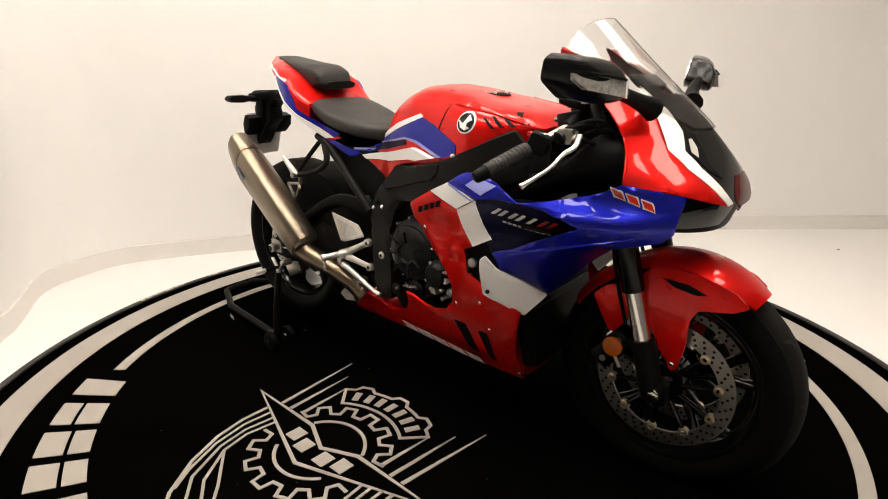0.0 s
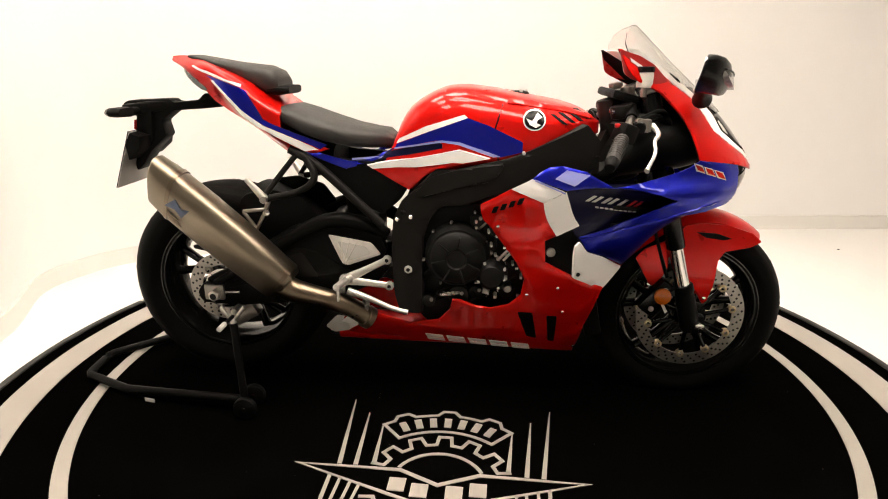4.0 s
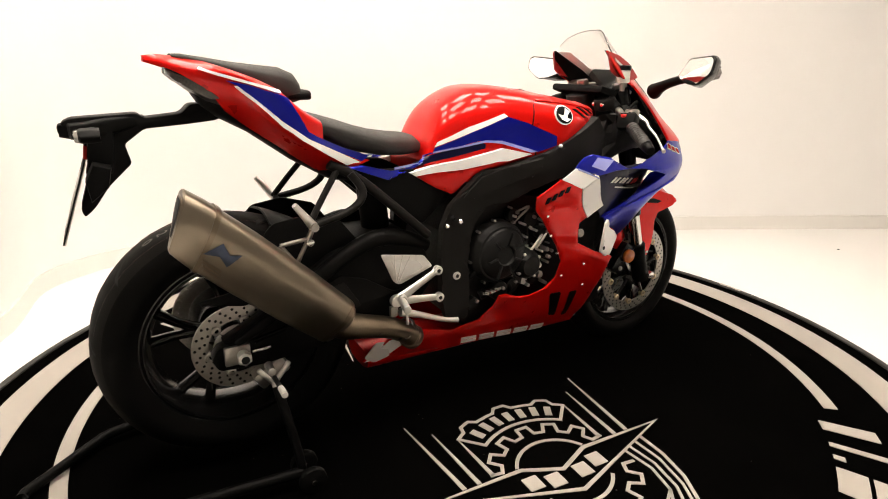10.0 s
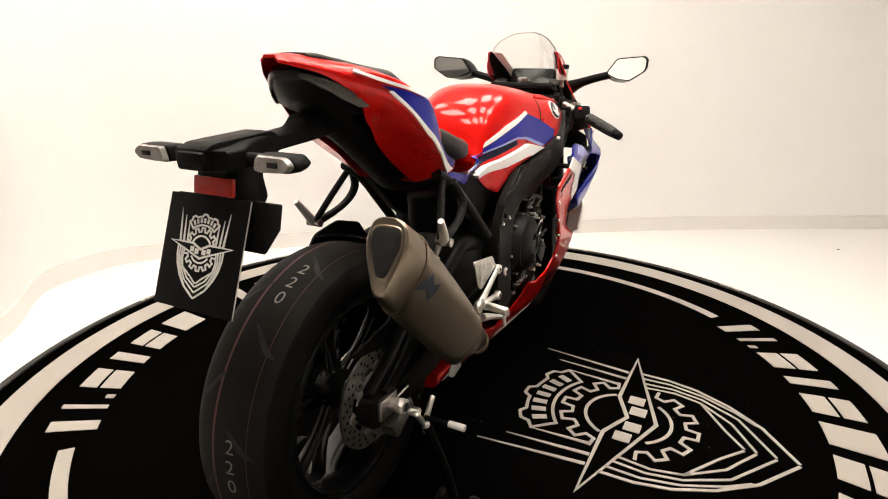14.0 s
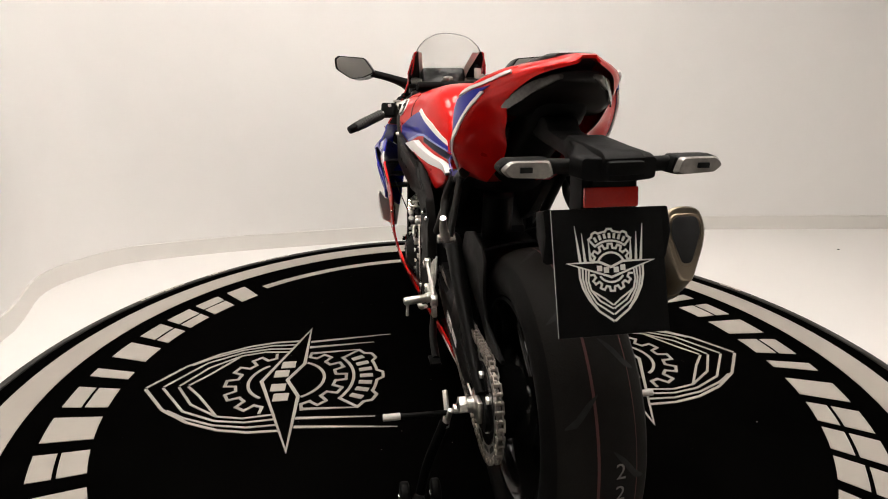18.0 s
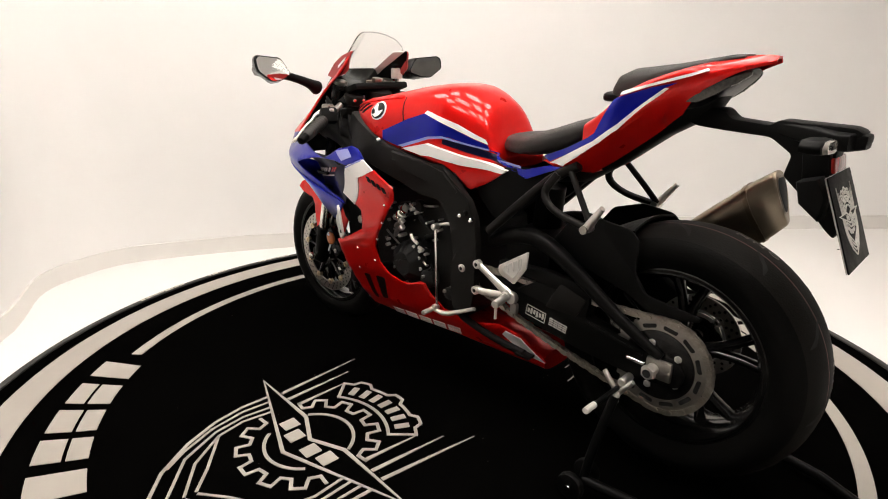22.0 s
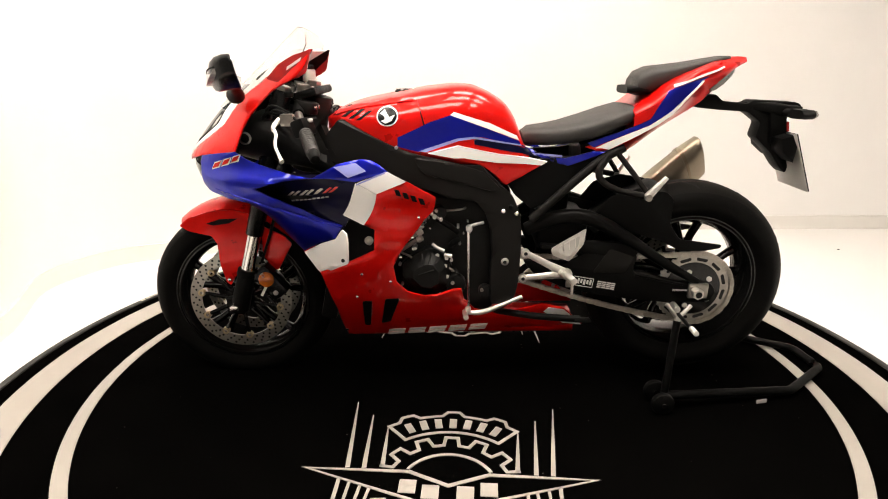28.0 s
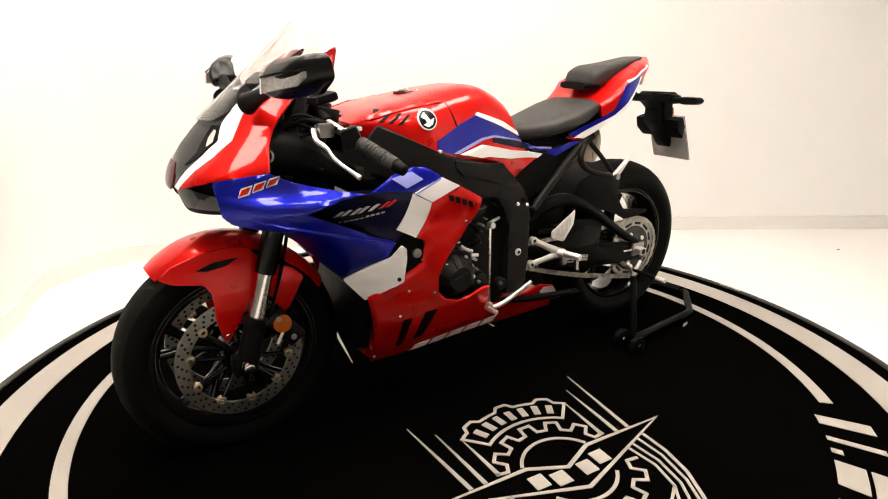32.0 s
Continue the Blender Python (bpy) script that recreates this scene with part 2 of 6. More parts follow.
def slab(poly, place, step=0.022, thick=0.004, roll=0.0):
    """A polygon of the flat (a, b) plane, cut into a grid, laid on the surface place(a, b) and given a thickness.
    roll: how far the rim is turned inwards."""
    bm = bmesh.new()
    bm.faces.new([bm.verts.new((a, b, 0)) for a, b in poly])
    bm.normal_update()
    bmesh.ops.triangulate(bm, faces=bm.faces[:], ngon_method="EAR_CLIP")
    for axis in (0, 1):
        lo, hi = min(p[axis] for p in poly), max(p[axis] for p in poly)
        k = max(1, int((hi - lo) / step))
        for i in range(1, k + 1):
            co, no = [0, 0, 0], [0, 0, 0]
            co[axis], no[axis] = lo + (hi - lo) * i / (k + 1), 1
            bmesh.ops.bisect_plane(bm, geom=bm.verts[:] + bm.edges[:] + bm.faces[:], plane_co=co, plane_no=no, dist=1e-6)
    bmesh.ops.remove_doubles(bm, verts=bm.verts[:], dist=2e-4)
    flat = [(v, v.co.x, v.co.y) for v in bm.verts]
    rim = {v for e in bm.edges if len(e.link_faces) == 1 for v in e.verts}
    for v, a, b in flat:
        v.co = place(a, b)
    bm.normal_update()
    total = sum((f.normal.y * f.calc_center_median().y for f in bm.faces))
    if total < 0:
        bmesh.ops.reverse_faces(bm, faces=bm.faces[:])
        bm.normal_update()
    normals = {v: v.normal.copy() for v in bm.verts}
    if roll:
        for v in rim:
            v.co -= normals[v] * roll
    top = bm.faces[:]
    low = {v: bm.verts.new(v.co - normals[v] * thick) for v in list(bm.verts)}
    edges = [(e.verts[0], e.verts[1], e.link_faces[0]) for e in bm.edges if len(e.link_faces) == 1]
    for f in top:
        try:
            bm.faces.new([low[v] for v in reversed(f.verts)])
        except ValueError:
            pass
    for a, b, f in edges:
        order = list(f.verts)
        i = order.index(a)
        if order[(i + 1) % len(order)] != b:
            a, b = b, a
        try:
            bm.faces.new((b, a, low[a], low[b]))
        except ValueError:
            pass
    return bm


def round_poly(poly, r=0.01, seg=3):
    """The same polygon with its corners rounded."""
    out = []
    n = len(poly)
    for i in range(n):
        p, a, b = Vector(poly[i]), Vector(poly[i - 1]), Vector(poly[(i + 1) % n])
        da, db = (a - p), (b - p)
        k = min(r, da.length * 0.4, db.length * 0.4)
        if k < 1e-5:
            continue
        s, e = p + da.normalized() * k, p + db.normalized() * k
        for j in range(seg + 1):
            t = j / seg
            q = s * (1 - t) ** 2 + p * 2 * t * (1 - t) + e * t * t
            out.append((q.x, q.y))
    return out


def plate(poly, v0, v1, bevel=0.003):
    """A side-view polygon of (u, z) made thick from v0 to v1."""
    bm = bmesh.new()
    a = [bm.verts.new((u, v0, z)) for u, z in poly]
    b = [bm.verts.new((u, v1, z)) for u, z in poly]
    n = len(poly)
    bm.faces.new(a)
    bm.faces.new(b[::-1])
    for i in range(n):
        bm.faces.new((a[i], b[i], b[(i + 1) % n], a[(i + 1) % n]))
    bmesh.ops.recalc_face_normals(bm, faces=bm.faces)
    if bevel:
        es = [e for e in bm.edges if abs(e.verts[0].co.y - e.verts[1].co.y) < 1e-6]
        bmesh.ops.bevel(bm, geom=es, offset=bevel, segments=2, affect="EDGES", profile=0.5, clamp_overlap=True)
    return bm


def flat_shape(poly, z0, z1):
    """A thin plate on the ground, out of a polygon of (x, y)."""
    bm = bmesh.new()
    a = [bm.verts.new((x, y, z1)) for x, y in poly]
    b = [bm.verts.new((x, y, z0)) for x, y in poly]
    n = len(poly)
    bm.faces.new(a)
    bm.faces.new(b[::-1])
    for i in range(n):
        bm.faces.new((a[i], b[i], b[(i + 1) % n], a[(i + 1) % n]))
    bmesh.ops.recalc_face_normals(bm, faces=bm.faces)
    return bm


def stroke(points, width, closed=False, widths=None):
    """The outline strip of a line of (x, y) points, as its left and right edge."""
    pts = [Vector(p) for p in points]
    n = len(pts)
    left, right = [], []
    for i in range(n):
        a = pts[i - 1] if (i > 0 or closed) else pts[i]
        b = pts[(i + 1) % n] if (i < n - 1 or closed) else pts[i]
        d1 = (pts[i] - a).normalized() if (pts[i] - a).length > 1e-9 else (b - pts[i]).normalized()
        d2 = (b - pts[i]).normalized() if (b - pts[i]).length > 1e-9 else d1
        t = (d1 + d2)
        t = t.normalized() if t.length > 1e-6 else d1
        nrm = Vector((-t.y, t.x))
        k = 1 / max(0.45, nrm.dot(Vector((-d1.y, d1.x))))
        w = (widths[i] if widths else width) / 2 * k
        left.append(pts[i] + nrm * w)
        right.append(pts[i] - nrm * w)
    return left, right, closed


def strip_mesh(line, lay):
    """A line's two edges laid by lay(x, y, top) into one thin solid strip."""
    left, right, closed = line
    bm = bmesh.new()
    rows = [[bm.verts.new(lay(p[0], p[1], top)) for p, top in ((l, True), (r, True), (r, False), (l, False))] for l, r in zip(left, right)]
    n = len(rows)
    for i in range(n if closed else n - 1):
        p, q = rows[i], rows[(i + 1) % n]
        for k in range(4):
            bm.faces.new((p[k], p[(k + 1) % 4], q[(k + 1) % 4], q[k]))
    if not closed:
        bm.faces.new(rows[0])
        bm.faces.new(rows[-1][::-1])
    bmesh.ops.recalc_face_normals(bm, faces=bm.faces)
    return bm


def sector(r0, r1, a0, a1, z0, z1, n=48):
    """A flat ring piece from a0 to a1 degrees."""
    bm = bmesh.new()
    full = abs(a1 - a0) > 359.9
    rings = []
    for i in range(n if full else n + 1):
        a = radians(a0 + (a1 - a0) * i / n)
        c, s = math.cos(a), math.sin(a)
        rings.append([bm.verts.new((r * c, r * s, z)) for r, z in ((r0, z0), (r1, z0), (r1, z1), (r0, z1))])
    for i in range(n if full else n):
        a, b = rings[i], rings[(i + 1) % len(rings)]
        for k in range(4):
            bm.faces.new((a[k], a[(k + 1) % 4], b[(k + 1) % 4], b[k]))
    if not full:
        bm.faces.new(rings[0])
        bm.faces.new(rings[-1][::-1])
    bmesh.ops.recalc_face_normals(bm, faces=bm.faces)
    return bm


# ---------------------------------------------------------------- the room
FLOOR_Z = -0.04
PLAN = [(-1.78, 0.18), (-2.045, 0.78), (-1.88, 1.17), (-1.36, 1.39), (-0.46, 1.655), (1.47, 1.955), (3.1, 2.04), (3.3, -0.9), (3.3, -3.4), (-2.9, -3.4), (-2.2, -0.9)]
CEILING_Z = 2.75


def room():
    bm = bmesh.new()
    bmesh.ops.create_grid(bm, x_segments=12, y_segments=12, size=3.6)
    bmesh.ops.translate(bm, vec=(0.1, -0.7, FLOOR_Z), verts=bm.verts)
    r = bmesh.ops.extrude_face_region(bm, geom=bm.faces[:])
    bmesh.ops.translate(bm, vec=(0, 0, -0.1), verts=[v for v in r["geom"] if isinstance(v, bmesh.types.BMVert)])
    bmesh.ops.recalc_face_normals(bm, faces=bm.faces)
    tagged(part("floor", bm, FLOOR), "white painted studio floor, slightly glossy", "floor", kind="structure")
    # the white wall runs round in one sheet, its corners eased; unseen grey walls, added to cut bounced light, close
    # the rest
    line = [Vector(q) for q in [PLAN[10]] + PLAN[:8]]
    eased = [line[0]]
    for a, p, b in zip(line, line[1:], line[2:]):
        k = min(.26, (a - p).length * .4, (b - p).length * .4)
        s_, e_ = p + (a - p).normalized() * k, p + (b - p).normalized() * k
        eased += [s_ * (1 - f) ** 2 + p * 2 * f * (1 - f) + e_ * f * f for f in (0, .2, .4, .6, .8, 1)]
    eased.append(line[-1])

    def sheet(thin, thick, z0, z1):
        bm, rows = bmesh.new(), []
        for i, q in enumerate(eased):
            d = (eased[min(i + 1, len(eased) - 1)] - eased[max(i - 1, 0)]).normalized()
            o = Vector((-d.y, d.x))
            rows.append([bm.verts.new((*(q + o * w), z)) for w, z in ((thin, z0), (thin, z1), (thick, z1), (thick, z0))])
        for a, b in zip(rows, rows[1:]):
            for k in range(4):
                bm.faces.new((a[k], a[(k + 1) % 4], b[(k + 1) % 4], b[k]))
        bm.faces.new(rows[0])
        bm.faces.new(rows[-1][::-1])
        bmesh.ops.recalc_face_normals(bm, faces=bm.faces)
        return bm

    tagged(part("wall_1", sheet(0, .12, FLOOR_Z - .02, CEILING_Z + .05), WALL), "plain white studio wall with eased corners", "wall", kind="structure")
    tagged(part("baseboard", sheet(-.012, .002, FLOOR_Z, .05), SKIRT), "low off-white skirting along the wall", "baseboard", kind="structure")
    # added out of view: grey keeps bounce off the sides facing the camera
    for i in (7, 8, 9):
        a, b = Vector(PLAN[i]), Vector(PLAN[i + 1])
        d = (b - a).normalized()
        out = Vector((-d.y, d.x))
        q = [a, b, b + out * 0.12 + d * 0.05, a + out * 0.12 - d * 0.05]
        w = flat_shape([tuple(p) for p in q], FLOOR_Z - 0.02, CEILING_Z + 0.05)
        tagged(part("wall_%d" % (i - 5), w, DIM_WALL, smooth=False), "unseen grey wall added to dim the light from behind the camera", "wall", kind="structure")
    c = flat_shape([(-3.5, -3.6), (3.5, -3.6), (3.5, 2.4), (-3.5, 2.4)], CEILING_Z, CEILING_Z + 0.1)
    tagged(part("ceiling", c, WALL, smooth=False), "plain white studio ceiling", "ceiling", kind="structure")


LAMP = glow("light panel", WARM, PANEL_LIGHT)
CASE = mat("white lamp case", (0.7, 0.7, 0.7), 0.4)


def ceiling_lamp():
    e = new("ceiling_light")
    tagged(e, "square white ceiling light panel, switched on", "ceiling light", "studio ceiling lights")
    part("frame", join(box(0.55, 0.03, 0.04, (0, 0.26, 0)), box(0.55, 0.03, 0.04, (0, -0.26, 0)), box(0.03, 0.49, 0.04, (0.26, 0, 0)), box(0.03, 0.49, 0.04, (-0.26, 0, 0))), CASE, e)
    part("diffuser", box(0.49, 0.49, 0.02, (0, 0, 0.004)), LAMP, e)
    return e


def lights():
    first = ceiling_lamp()
    spots = [(x, y, 45 if i % 2 else 0) for i, x in enumerate((-1.12, -0.37, 0.37, 1.12)) for y in (-1.2, -0.35, 0.5)]
    for i, (x, y, a) in enumerate(spots):
        m = pose(x, y, CEILING_Z - 0.03, 0, 0, a)
        if i:
            copy_thing(first, m)
        else:
            first.matrix_basis = m


def floor_speck():
    """A crumb of dark grit lying on the floor."""
    bm = bmesh.new()
    bmesh.ops.create_icosphere(bm, subdivisions=1, radius=0.009)
    bmesh.ops.scale(bm, vec=(1.0, 0.7, 0.35), verts=bm.verts)
    ob = part("grit", bm, RIM_EDGE)
    ob.location = (2.261, 1.541, FLOOR_Z + 0.002)
    tagged(ob, "small crumb of dark grit lying on the white floor", "grit")


room()
lights()
floor_speck()


# ---------------------------------------------------------------- the turntable
def emblem_lines(w=0.0098):
    """The printed crest as named lines, its point along +y, its gear about (0, 0.585)."""
    c = 0.585
    arc = lambda r, a0, a1, n: [(r * math.cos(radians(a0 + (a1 - a0) * i / n)), c + r * math.sin(radians(a0 + (a1 - a0) * i / n))) for i in range(n + 1)]
    q = [("star", stroke([(0.382, 0.538), (0.105, 0.536), (0, 0.583), (-0.105, 0.536), (-0.382, 0.538), (0, 0.668)], w * 1.2, closed=True))]
    q += [("gear_circle", stroke(arc(0.125, -152, -28, 22), w)), ("gear_circle", stroke(arc(0.125, 35, 145, 22), w))]
    for lo, hi in ((-165, -15), (12, 168)):
        pts, n = [], 6
        g = (hi - lo) / n
        for i in range(n + 1):
            for f, r in ((-0.30, 0.165), (-0.20, 0.2), (0.20, 0.2), (0.30, 0.165)):
                aa = lo + g * i + f * g
                if lo <= aa <= hi:
                    pts.append((r * math.cos(radians(aa)), c + r * math.sin(radians(aa))))
        q.append(("gear_teeth", stroke(pts, w)))
    # name plate over the gear, with its raised middle
    top = []
    for i in range(25):
        a = -128 + 76 * i / 24
        r = 0.325 if (i % 8) in (3, 4, 5) else 0.305
        top.append((r * math.cos(radians(a)), c + r * math.sin(radians(a))))
    q.append(("name_scroll", stroke(top + arc(0.225, -54, -126, 16), w, closed=True)))
    for s in (1, -1):
        for x, y, x2, y2 in ((0.305, 0.225, 0.272, 0.53), (0.245, 0.29, 0.228, 0.53), (0.19, 0.35, 0.18, 0.52)):
            q.append(("spear", stroke([(s * x, y), (s * (x * 0.4 + x2 * 0.6), y * 0.4 + y2 * 0.6), (s * x2, y2)], w, widths=[0.003, w, w * 1.3])))
        for k, pts in ((1.0, [(0.285, 0.57), (0.283, 0.66), (0.262, 0.75), (0.212, 0.85), (0.135, 0.945), (0.004, 1.038)]),
                       (0.8, [(0.255, 0.58), (0.258, 0.67), (0.235, 0.77), (0.185, 0.87), (0.14, 0.93)]),
                       (0.8, [(0.225, 0.595), (0.232, 0.68), (0.213, 0.77), (0.15, 0.88), (0.004, 0.983)]),
                       (0.8, [(0.2, 0.6), (0.21, 0.69), (0.19, 0.77), (0.115, 0.865), (0.004, 0.933)]),
                       (0.8, [(0.19, 0.77), (0.10, 0.83), (0.07, 0.85), (0.004, 0.903)])):
            q.append(("shield_line", stroke([(s * x, y) for x, y in pts], w * k)))
    return q


def word_bars():
    """Plain bars in place of the words on the crest."""
    q, c = [], Vector((0, 0.585))
    for i in range(7):
        a = radians(-118 + 56 * i / 6)
        d = Vector((math.cos(a), math.sin(a)))
        q.append(stroke([c + d * 0.246, c + d * 0.290], 0.021))
    for s in (1, -1):
        d, n = Vector((s * 0.372, -0.1)).normalized(), Vector((0, -1))
        for i in range(2):
            o = Vector((0, 0.643)) + d * (0.046 + 0.062 * i)
            q.append(stroke([o, o + n * 0.048], 0.044))
    return q


def ring_block(parent, a, wide, slots):
    """A slanted plain bar in place of a character of the ring, whole or split by a slit."""
    r0, r1, slant = 1.122, 1.262, 1.3

    def P(x, y):
        r = r1 + (r0 - r1) * y
        ang = radians(DESIGN + a + (x - 0.5) * wide + (y - 0.5) * slant)
        return (r * math.cos(ang), r * math.sin(ang), 0.0018)

    bits = {0: [(.30, .70, 0, 1)], -1: [(.3, .7, .8, 1)], 1: [(.06, .94, 0, .42), (.06, .94, .50, 1)], 2: [(.06, .94, 0, .52), (.06, .94, .60, 1)], 3: [(.14, .86, 0, 1)]}[slots]
    bm = bmesh.new()
    for x0, x1, y0, y1 in bits:
        lo, hi = [P(x0 + (x1 - x0) * i / 3, y0) for i in range(4)], [P(x0 + (x1 - x0) * i / 3, y1) for i in range(4)]
        for i in range(3):
            bm.faces.new([bm.verts.new(q) for q in (lo[i], lo[i + 1], hi[i + 1], hi[i])])
    bmesh.ops.remove_doubles(bm, verts=bm.verts[:], dist=1e-5)
    bmesh.ops.recalc_face_normals(bm, faces=bm.faces)
    if sum(f.normal.z for f in bm.faces) < 0:
        bmesh.ops.reverse_faces(bm, faces=bm.faces[:])
    r = bmesh.ops.extrude_face_region(bm, geom=bm.faces[:])
    bmesh.ops.translate(bm, vec=(0, 0, -.0018), verts=[v for v in r["geom"] if isinstance(v, bmesh.types.BMVert)])
    bmesh.ops.recalc_face_normals(bm, faces=bm.faces)
    part("printed_block", bm, PRINT, parent, smooth=False)


def turntable():
    t = new("turntable")
    tagged(t, "black round show turntable with off-white printed rings and crests", "turntable")
    bm = lathe([(0.0, 0.0), (0.75, 0.0), (1.505, 0.0), (1.512, -0.003), (1.512, -0.035), (0.0, -0.035)], n=160, axis="Z")
    part("deck", bm, CARPET, t)
    part("wide_ring", sector(1.347, 1.453, 0, 360, 0.0, 0.0018, 160), PRINT, t, "off-white broad ring", smooth=False)
    for a0, a1 in ((-39.2, 42.6), (140.8, 222.6)):
        part("thin_ring", sector(1.163, 1.203, DESIGN + a0, DESIGN + a1, 0.0, 0.0018, 60), PRINT, t, smooth=False)
    kinds = [(3, 1.0), (1, 1.0), (2, 1.0), (2, 0.95), (3, 1.15), (0, 0.95), (1, 1.0), (3, 1.3), (1, 1.0), (0, 0.95), (1, 1.0), (-1, 0.42), (0, 0.42), (0, 0.95)]
    for start in (44.6, 224.6):
        total = sum(k[1] for k in kinds)
        a = start
        for kind, w in kinds:
            wide = 94.0 * w / total
            ring_block(t, a + wide / 2, wide * 0.86, kind)
            a += wide
    for half in (0, 180):
        rot = Matrix.Rotation(radians(DESIGN + half), 4, "Z")

        def lay(x, y, top, rot=rot):
            return rot @ Vector((x, y, 0.0018 if top else 0.0))
        for name, line in emblem_lines():
            part(name, strip_mesh(line, lay), PRINT, t, smooth=False)
        for line in word_bars():
            part("word_bar", strip_mesh(line, lay), PRINT, t, smooth=False)
    rng = random.Random(11)
    bm = bmesh.new()
    for _ in range(70):
        r, a, q = 1.1 * math.sqrt(rng.random()), rng.uniform(0, 6.283), rng.uniform(.0008, .0022)
        x, y = r * math.cos(a), r * math.sin(a)
        bm.faces.new([bm.verts.new((x + q * math.cos(k * 1.2566 + a) * rng.uniform(.6, 1.3), y + q * math.sin(k * 1.2566 + a), .0004)) for k in range(5)])
    part("dust", bm, DUST, t, "scattered specks of pale dust", smooth=False)
    return t


def turntable_rim():
    r = new("turntable_rim")
    tagged(r, "worn black fixed rim round the turntable", "rim", kind="structure")
    bm = lathe([(1.514, -0.04), (1.514, 0.001), (1.518, 0.003), (1.537, 0.002), (1.543, -0.004), (1.545, -0.04)], n=160, axis="Z")
    part("edge_band", bm, RIM_EDGE, r)
    rng = random.Random(4)
    for a0, a1 in ((128, 134), (141, 145), (60, 66), (49, 52), (150, 158), (30, 34), (96, 98)):
        a = a0
        while a < a1:
            w = rng.uniform(0.4, 1.6)
            part("worn_patch", sector(1.520 + rng.uniform(0, 0.008), 1.537, a, a + w * 0.8, 0.0022, 0.0036, 4), CHIP, r, smooth=False)
            a += w
    return r


table = turntable()
turntable_rim()
# ---------------------------------------------------------------- the motorcycle
# Its own space: u ahead from the rear axle, v to its left, z up from the deck; the table's axis passes at (AXIS_U, AXIS_V).
AXIS_U, AXIS_V = 0.741, 0.041
bike = new("motorcycle")
tagged(bike, "red, white and blue sports motorcycle with titanium silencer", "motorcycle")
SHIFT = Matrix.Translation((-AXIS_U, -AXIS_V, 0))


def bpart(name, bm, material, parent=None, label="", smooth=True):
    """A part of the motorcycle, written in its own space."""
    bmesh.ops.transform(bm, matrix=SHIFT, verts=bm.verts)
    return part(name, bm, material, bike if parent is None else parent, label, smooth)


# the fairing's skin: front line and half width by height
NOSE = smooth_table([(0.15, 1.62), (0.5, 1.56), (0.60, 1.54), (0.64, 1.54), (0.70, 1.562), (0.74, 1.575), (0.78, 1.566), (0.83, 1.540), (0.887, 1.490), (0.911, 1.466), (0.96, 1.41), (1.035, 1.325), (1.107, 1.247), (1.14, 1.21)])
HALF = smooth_table([(0.15, 0.095), (0.19, 0.13), (0.25, 0.172), (0.35, 0.215), (0.45, 0.238), (0.55, 0.248), (0.62, 0.252), (0.70, 0.270), (0.74, 0.266), (0.80, 0.238), (0.86, 0.205), (0.92, 0.180), (0.98, 0.164), (1.06, 0.152), (1.14, 0.14)])
DEEP = smooth_table([(0.15, 0.42), (0.76, 0.42), (0.84, 0.26), (0.92, 0.225), (1.0, 0.22), (1.14, 0.23)])
BLUNT = smooth_table([(0.15, 2.5), (0.76, 2.5), (0.84, 1.5), (0.92, 1.45), (1.0, 1.5), (1.14, 1.6)])


def hull(phi, z, off=0.0):
    """Point of the fairing's skin: phi 0 at the nose, over a quarter turn along the flank; off: metres proud of it."""
    uf, w, DEPTH, POW = interp(z, NOSE), interp(z, HALF), interp(z, DEEP), interp(z, BLUNT)
    u0 = uf - DEPTH
    if phi <= math.pi / 2:
        c, s = max(0.0, math.cos(phi)), max(0.0, math.sin(phi))
        u, v = u0 + (DEPTH + off) * c ** (2 / POW), (w + off) * s ** (2 / POW)
    else:
        u, v = u0 - (phi - math.pi / 2), w + off
        k = min(1.0, max(0.0, (0.95 - u) / 0.6))
        low = min(1.0, max(0.0, (0.50 - z) / 0.2))
        v -= w * 0.30 * k * low
    return u, v


def pu(u, z):
    uf, DEPTH, POW = interp(z, NOSE), interp(z, DEEP), interp(z, BLUNT)
    u0 = uf - DEPTH
    if u <= u0:
        return (math.pi / 2 + u0 - u, z)
    return (math.acos(min(1.0, ((u - u0) / DEPTH)) ** (POW / 2)), z)


def pv(v, z):
    return (math.asin(min(1.0, v / interp(z, HALF)) ** (interp(z, BLUNT) / 2)), z)


def flare(u, z):
    """How far the aerodynamic shell stands out from the fairing's skin, with a ledge under the badge."""
    k = min(1.0, max(0.0, (u - 1.10) / .20))
    k = k * k * (3 - 2 * k) * (1 - .5 * min(1.0, max(0.0, (u - 1.40) / .09)))
    return k * interp(z, [(.600, .018), (.700, .018), (.712, .014), (.738, -.010), (.750, -.012), (.764, -.010), (.778, 0.0)])


def outlet(u, z):
    """The graphic panel sinks inwards ahead, where the shell's duct lets out."""
    k = min(1.0, max(0.0, (u - 1.06) / .30))
    return flare(u, z) * (1 - k) - .085 * k ** 1.4 * (.12 + .88 * min(1.0, max(0.0, (.728 - z) / .045)))


def fairing(name, poly, material, parent=None, off=0.0, thick=0.004, roll=0.0, label="", step=0.028, sides=(1, -1), rnd=0.0, lean=0.0, knee=0.62, shape=None):
    """A panel of the fairing on each side."""
    poly = round_poly(poly, rnd) if rnd else poly
    made = []
    for side in sides:
        def place(a, z, side=side):
            u, v = hull(a, z, off)
            if shape is not None:
                v += shape(u, z)
            return Vector((u, side * (v + lean * min(0.0, z - knee)), z))
        made.append(bpart(name, slab(poly, place, step, thick, roll), material, parent, label))
    return made


